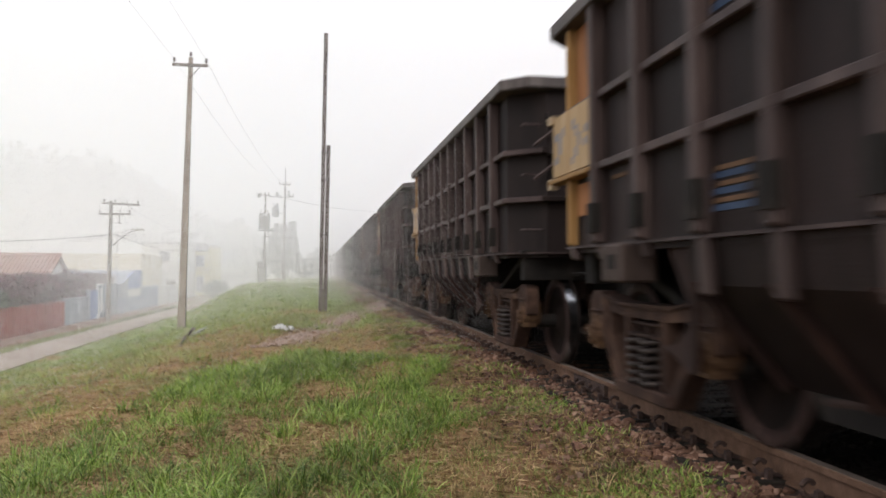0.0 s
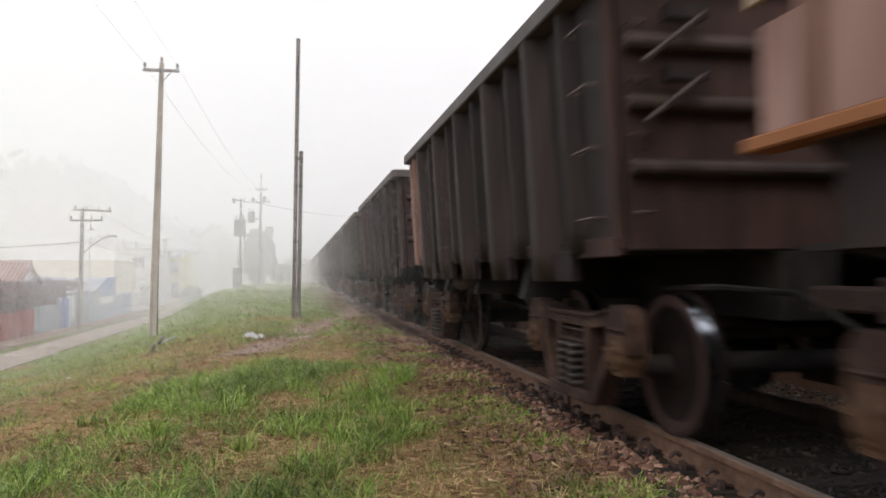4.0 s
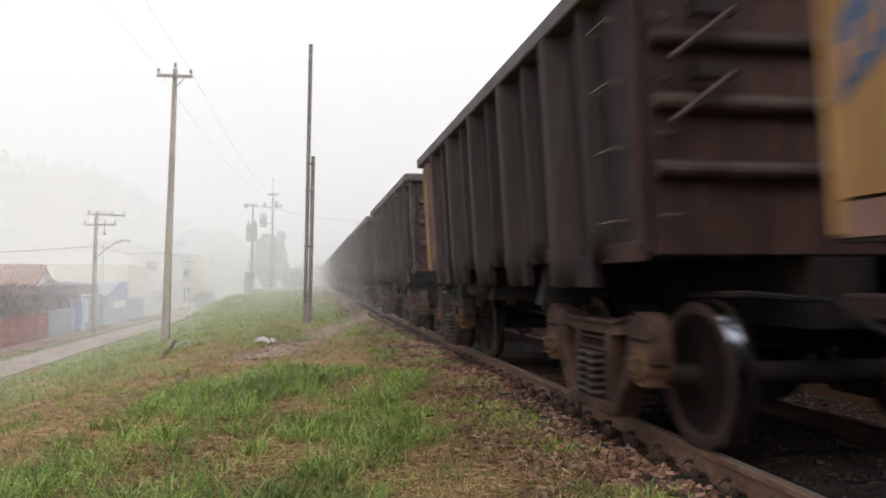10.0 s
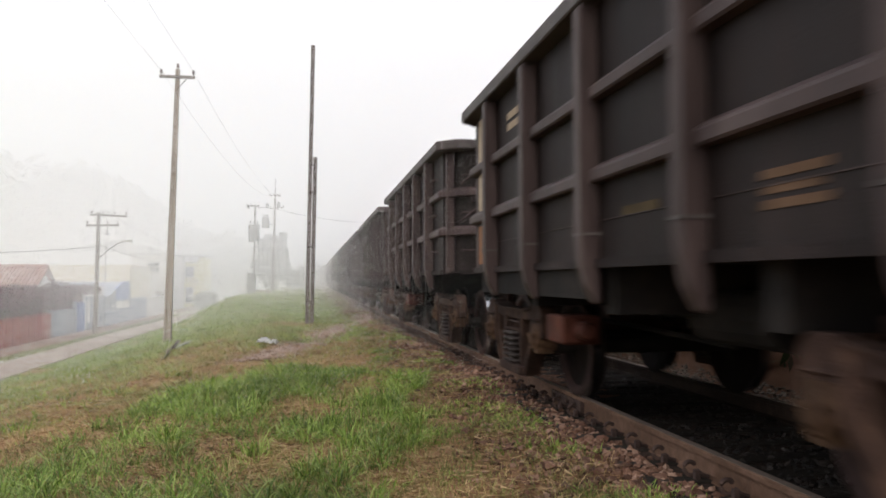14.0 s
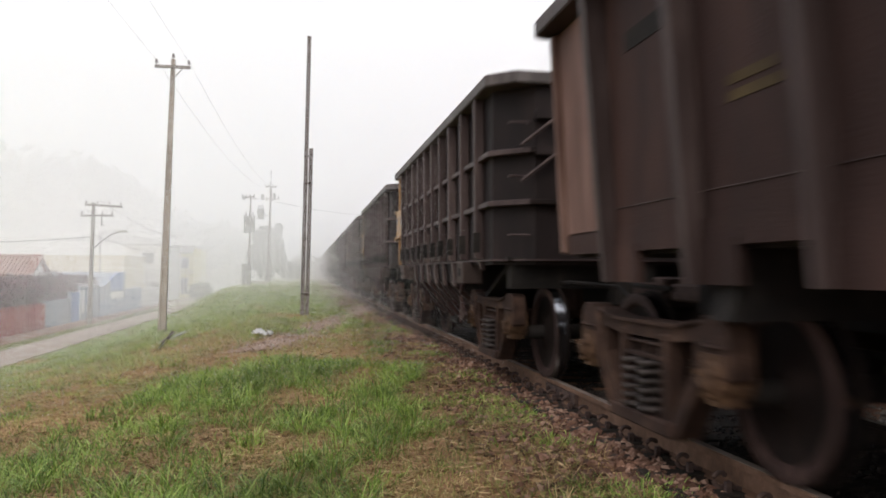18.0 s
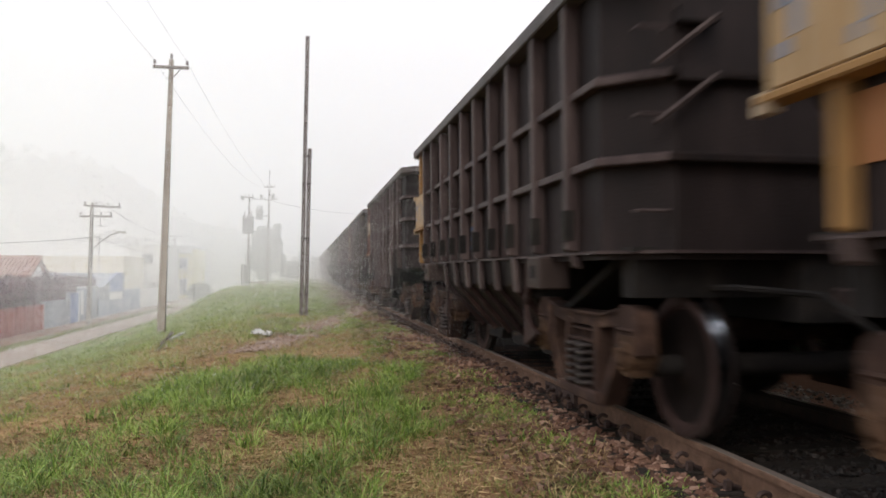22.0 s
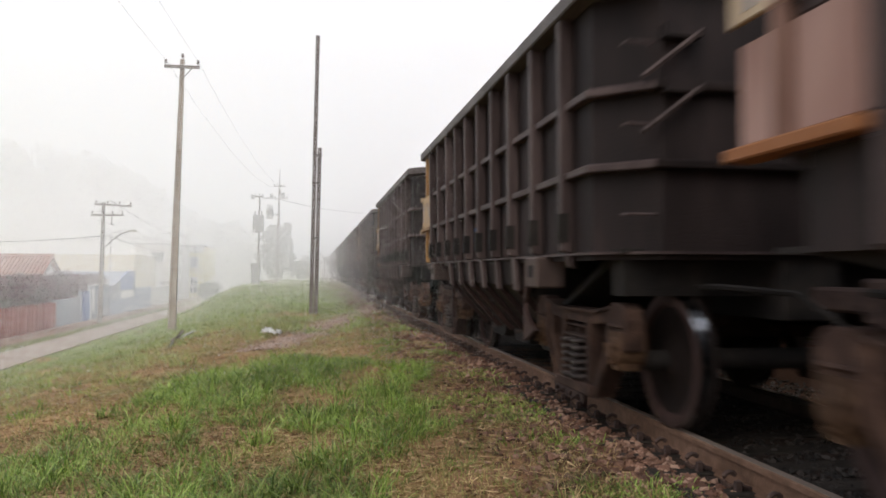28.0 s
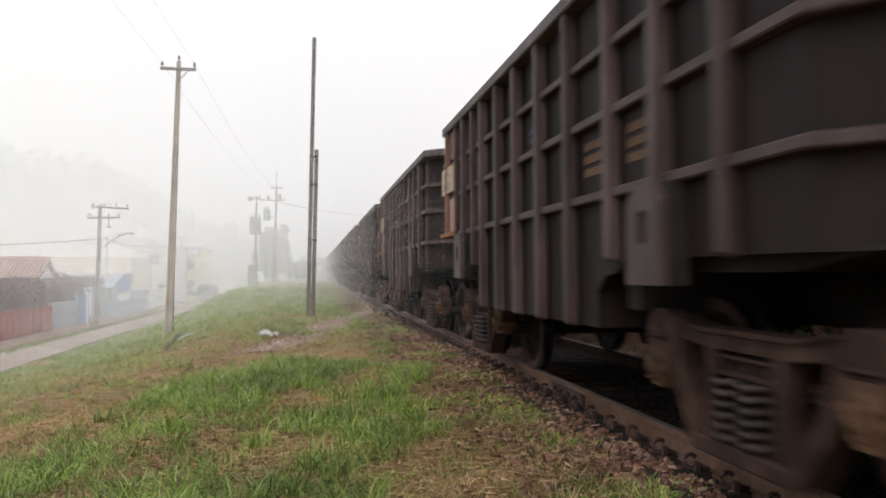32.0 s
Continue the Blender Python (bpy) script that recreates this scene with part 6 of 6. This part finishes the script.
def shoulder(rng):
    y = 2.2 * 20 ** rng.random()
    x = min(2.43, rng.triangular(1.05, 2.43, 2.3))
    bed = -0.17 if x > 2.15 else -0.17 - 0.385 * (2.15 - x)
    return x, y, max(land(x, y), bed) + 0.005


def gravel_spot(rng):
    y = rng.uniform(14.2, 29.5)
    x = min(2.0, -0.85 + 0.235 * (y - 14.8) + rng.gauss(0, 0.30))
    return x, y, land(x, y) + 0.01


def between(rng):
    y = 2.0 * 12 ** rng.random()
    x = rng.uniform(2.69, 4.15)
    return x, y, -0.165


def beyond(rng):
    x, y = rng.uniform(4.32, 5.8), 3.0 * 9 ** rng.random()
    return x, y, (-0.16 if x < 4.6 else max(land(x, y), -0.17 - 0.26 * (x - 4.6))) + 0.01


stones("ballast_stones", 6500, shoulder, lambda r: r.triangular(0.006, 0.062, 0.014), STONE, "reddish crushed stones spilling beside the rail")
def loose_stones():
    """The nearest stones on the shoulder, each a piece of the bed."""
    rng = random.Random(41)
    bed = bpy.data.objects["ballast_bed"]
    shapes = []
    for k in range(8):
        bm = B()
        bmesh.ops.create_icosphere(bm, subdivisions=1, radius=1.0)
        for q in bm.verts:
            q.co *= 1 + 0.75 * noise.noise(q.co * 1.3 + Vector((k * 7.1, 0, 0)))
            q.co.z *= 0.62
        shapes.append(mesh_of("stone", bm, PIECE_STONE))
    for _ in range(300):
        y = 3.3 * 3.0 ** rng.random()
        x = rng.triangular(1.35, 2.40, 2.2)
        bed_z = -0.17 if x > 2.15 else -0.17 - 0.385 * (2.15 - x)
        r = rng.triangular(0.018, 0.062, 0.028)
        put("stone", rng.choice(shapes), bed, pose(x, y, max(land(x, y), bed_z) + r * 0.25, rng.uniform(-20, 20), rng.uniform(-20, 20), rng.uniform(0, 360)) @ Matrix.Diagonal((r, r * rng.uniform(0.7, 1.2), r, 1)))


PIECE_STONE = surface("broken_ballast", [(0.055, 0.027, 0.018), (0.115, 0.063, 0.043), (0.21, 0.135, 0.10)], 0.9, 0.0, 3, 0.8, 0.2, 0.45)
loose_stones()
stones("gravel_patch", 4200, gravel_spot, lambda r: r.triangular(0.012, 0.06, 0.02), GREY_STONE, "grey-brown gravel patch on the bank")
stones("track_stones", 5000, between, lambda r: r.uniform(0.015, 0.035), DARK_STONE, "ballast stones between the rails coloured dark as in the train's shade")
stones("far_side_stones", 4500, beyond, lambda r: r.uniform(0.015, 0.035), FAR_STONE, "pale ballast stones beyond the far rail")


def foliage(rng, centre, size, count, leaf, v, f):
    for _ in range(count):
        d = Vector((rng.gauss(0, 1), rng.gauss(0, 1), rng.gauss(0, 1))).normalized() * rng.random() ** 0.45
        c = Vector(centre) + Vector((d.x * size[0], d.y * size[1], d.z * size[2]))
        q = Euler((rng.uniform(0, 6), rng.uniform(0, 6), rng.uniform(0, 6))).to_matrix()
        s = leaf * rng.uniform(0.6, 1.4)
        i = len(v)
        v += [tuple(c + q @ Vector(p)) for p in ((-s, 0, 0), (0, -s * 0.45, 0.05 * s), (s, 0, 0), (0, s * 0.45, 0.05 * s))]
        f.append((i, i + 1, i + 2, i + 3))


def tree(at, height, spread, seed, label, leaves=9000):
    rng = random.Random(seed)
    t = tagged(new("tree"), label, "tree")
    t.matrix_basis = Matrix.Translation(at)
    bm = tube(B(), (0, 0, -0.2), (0.1, 0, height * 0.45), 0.20, 8, 0.13)
    tips = []
    for k in range(9):
        a = k * 2.4
        b = Vector((0.1, 0, height * (0.30 + 0.03 * k)))
        e = b + Vector((math.cos(a) * spread * 0.55, math.sin(a) * spread * 0.55, height * rng.uniform(0.15, 0.42)))
        tube(bm, b, e, 0.07, 6, 0.025)
        tips.append(e)
    part("trunk", bm, TIMBER, t)
    v, f = [], []
    crown = list(tips)
    for k in range(70):
        d = Vector((rng.gauss(0, 1), rng.gauss(0, 1), rng.gauss(0, 1))).normalized() * rng.random() ** 0.4
        crown.append(Vector((d.x * spread * 0.78, d.y * spread * 0.78, height * (0.50 + 0.40 * d.z))))
    for e in crown:
        foliage(rng, e, (spread * rng.uniform(0.20, 0.34), spread * 0.3, height * rng.uniform(0.07, 0.13)), leaves // len(crown), 0.17, v, f)
    me = bpy.data.meshes.new("crown")
    me.from_pydata(v, [], f)
    me.materials.append(LEAF)
    put("crown", me, t)
    return t


tree((-4.9, 97.0, -0.1), 7.0, 2.5, 5, "dense dark green tree behind the poles in mist", 30000)
tree((-1.9, 99.0, -0.1), 2.6, 2.1, 8, "smaller dark green tree beside the track in mist", 8000)
tree((-0.6, 118.0, -0.1), 4.6, 1.8, 9, "small tree by the crossing deep in mist", 2500)


def hedge(name, label, y0, y1, x0, x1, z0, z1, material, count, seed):
    rng = random.Random(seed)
    v, f = [], []
    n = int((y1 - y0) / 0.5)
    for k in range(n):
        y = y0 + (y1 - y0) * (k + 0.5) / n
        h = z1 + 0.22 * noise.noise((y * 0.8, 4, seed)) * 2
        foliage(rng, ((x0 + x1) / 2, y, (z0 + h) / 2), ((x1 - x0) / 2, 0.55, (h - z0) / 2), count // n, 0.12, v, f)
    me = bpy.data.meshes.new(name)
    me.from_pydata(v, [], f)
    me.materials.append(material)
    return tagged(new(name, me), label, "hedge", kind="stuff")


hedge("flowering_hedge", "dark purple-red flowering hedge over the garden walls", 38, 58, -17.0, -13.85, -1.9, 0.85, BOUGAIN, 60000, 3)
hedge("green_hedge", "dark green bushes behind the red fence", 27, 46, -17.2, -13.9, -1.9, 0.45, LEAF, 36000, 4)
hedge("street_bush", "dark bush at the bend of the street", 84, 92, -12.6, -10.4, -2.0, -0.1, LEAF, 2500, 6)
# last hedge is added, partly out of view: blocks far-side light under wagons
hedge("scrub_light_screen", "added dark scrub screening off light beyond the far side of the track", -14, 60, 5.1, 8.0, -0.4, 3.0, LEAF, 42000, 12)


def far_woods():
    rng = random.Random(77)
    v, f = [], []
    for k in range(170):
        u = rng.random()
        x = -92 + 84 * u
        y = 135 + 30 * rng.random()
        top = 16.5 * math.exp(-((x + 48) / 26) ** 2) + 5.5 + 2.2 * noise.noise((x * 0.15, y * 0.1, 2))
        for z in (top * 0.25, top * 0.6, top * 0.9):
            foliage(rng, (x, y, z - 2), (3.4, 3.0, top * 0.22 + 0.8), 60, 0.7, v, f)
    mesh_stuff("far_woods", v, f, LEAF, "wooded hill fading into the mist", "woods")


far_woods()


# ---- small things on the bank ----
def rag():
    rng = random.Random(2)
    bm = B()
    n, m = 14, 6
    grid = [[bm.verts.new((0.46 * i / n - 0.23, 0.24 * j / m - 0.12 + 0.03 * rng.random(), 0.03 + 0.19 * abs(noise.noise((i * 0.45, j * 0.5, 1))) + 0.05 * math.sin(i * 0.9) ** 2 * (1 - abs(j / m - 0.5)))) for j in range(m + 1)] for i in range(n + 1)]
    for i in range(n):
        for j in range(m):
            bm.faces.new((grid[i][j], grid[i + 1][j], grid[i + 1][j + 1], grid[i][j + 1]))
    bmesh.ops.solidify(bm, geom=list(bm.faces), thickness=0.006)
    ob = part("plastic_bag", bm, WHITE, None, smooth=True)
    ob.matrix_basis = pose(-0.96, 17.4, land(-0.96, 17.4) + 0.02, 0, 4, -24)
    tagged(ob, "crumpled white plastic bag lying in the grass", "plastic bag")


rag()
for x, y, s in ((-1.29, 11.53, 0.045), (-5.03, 18.5, 0.05), (-3.35, 17.07, 0.035), (-11.55, 31.6, 0.09), (-11.6, 33.2, 0.08), (-11.5, 34.3, 0.06)):
    bm = B()
    bmesh.ops.create_icosphere(bm, subdivisions=1, radius=s)
    for q in bm.verts:
        q.co.z *= 0.55
        q.co *= 1 + 0.3 * noise.noise(q.co * 30)
    ob = part("paper_scrap", bm, WHITE, None)
    ob.matrix_basis = pose(x, y, land(x, y) + s * 0.4)
    tagged(ob, "small crumpled pale paper scrap on the soil", "litter", "scraps on the bank")
wood = tagged(new("broken_post"), "broken grey timber post lying by the pole", "timber")
wood.matrix_basis = pose(-3.62, 21.0, land(-3.62, 21.0) + 0.04, 0, 0, 4)
part("beam", tube(B(), (0.05, -2.2, 0.0), (0, 2.0, 0.12), 0.034, 7, 0.045), IRON, wood, "dark weathered beam")
part("splinter", tube(B(), (-0.15, 0.3, -0.02), (0.1, 1.5, 0.16), 0.022, 6), TIMBER, wood)
part("offcut", prism(B(), [(0.02, -0.02), (0.42, 0.16), (0.40, 0.20), (0.0, 0.02)], 0.9, 1.5, 1), GREY_BOX, wood, "grey sheet offcut", 0.01)


# ---- mist: fine drifting strands over the bank and the street ----
def strands(rng, x0, x1, y0, y1, z0, z1, density, width):
    """Corners of upright and level strands that fill a block of air, evenly but unevenly spaced."""
    out = []
    for lo, hi, level in ((x0, x1, False), (z0, z1, True)):
        n = int((hi - lo) * density / width * (y1 - y0))
        k = np.arange(n)
        y = y0 + (k + rng.random(n)) / n * (y1 - y0)
        c = lo + (hi - lo) * np.mod(k * 0.6180339887 + 0.12 * rng.random(n), 1.0)
        if level:
            a, e1, e2 = np.stack([np.full(n, x0), y, c], 1), np.array([x1 - x0, 0, 0]), np.array([0, 0, width])
        else:
            a, e1, e2 = np.stack([c, y, np.full(n, z0)], 1), np.array([width, 0, 0]), np.array([0, 0, z1 - z0])
        out.append(np.stack([a, a + e1, a + e1 + e2, a + e2], 1).reshape(-1, 3))
    return out


def build_mist():
    rng = np.random.default_rng(7)
    v = np.concatenate(strands(rng, -14, 14, 9, 22, -2.2, 16, 0.0030, 0.00006) + strands(rng, -28, 26, 22, 62, -2.2, 30, 0.0053, 0.00012)
                       + strands(rng, -62, 50, 62, 150, -2.2, 45, 0.0128, 0.0010)
                       + strands(rng, -32, -9.8, 40, 62, -2.2, 6, 0.0090, 0.0002) + strands(rng, -62, -8, 104, 133, -2.2, 30, 0.003, 0.001))
    f = len(v) // 4
    me = bpy.data.meshes.new("mist")
    me.vertices.add(len(v))
    me.vertices.foreach_set("co", v.ravel())
    me.loops.add(len(v))
    me.loops.foreach_set("vertex_index", np.arange(len(v)))
    me.polygons.add(f)
    me.polygons.foreach_set("loop_start", np.arange(f) * 4)
    me.update(calc_edges=True)
    me.materials.append(MIST)
    tagged(new("mist", me), "thin white morning mist hanging over the bank", "mist", kind="stuff")


build_mist()


# ---- what moves: the wagons along the track, and their axles ----
def motions():
    for i, w in enumerate(TRAIN):
        walk(w, [(t, pose(TRACK_X, middle(i, t), 0)) for t, _ in DRIFT])
        spin = [t / 15 for t in range(481) if -9 < middle(i, t / 15) < 34]
        if not spin:
            continue
        for ax in [c for c in w.children if c.name.startswith("axle")]:
            y = ax.matrix_basis.translation.y
            turn = [(t, math.degrees((middle(i, spin[0]) - middle(i, t)) / RADIUS)) for t in spin]
            if turn[0][0] > 0.2:
                turn.insert(0, (0.0, turn[0][1]))
            if turn[-1][0] < 31.8:
                turn.append((32.0, turn[-1][1]))
            walk(ax, [(t, pose(0, y, RADIUS, a % 360)) for t, a in turn])


motions()
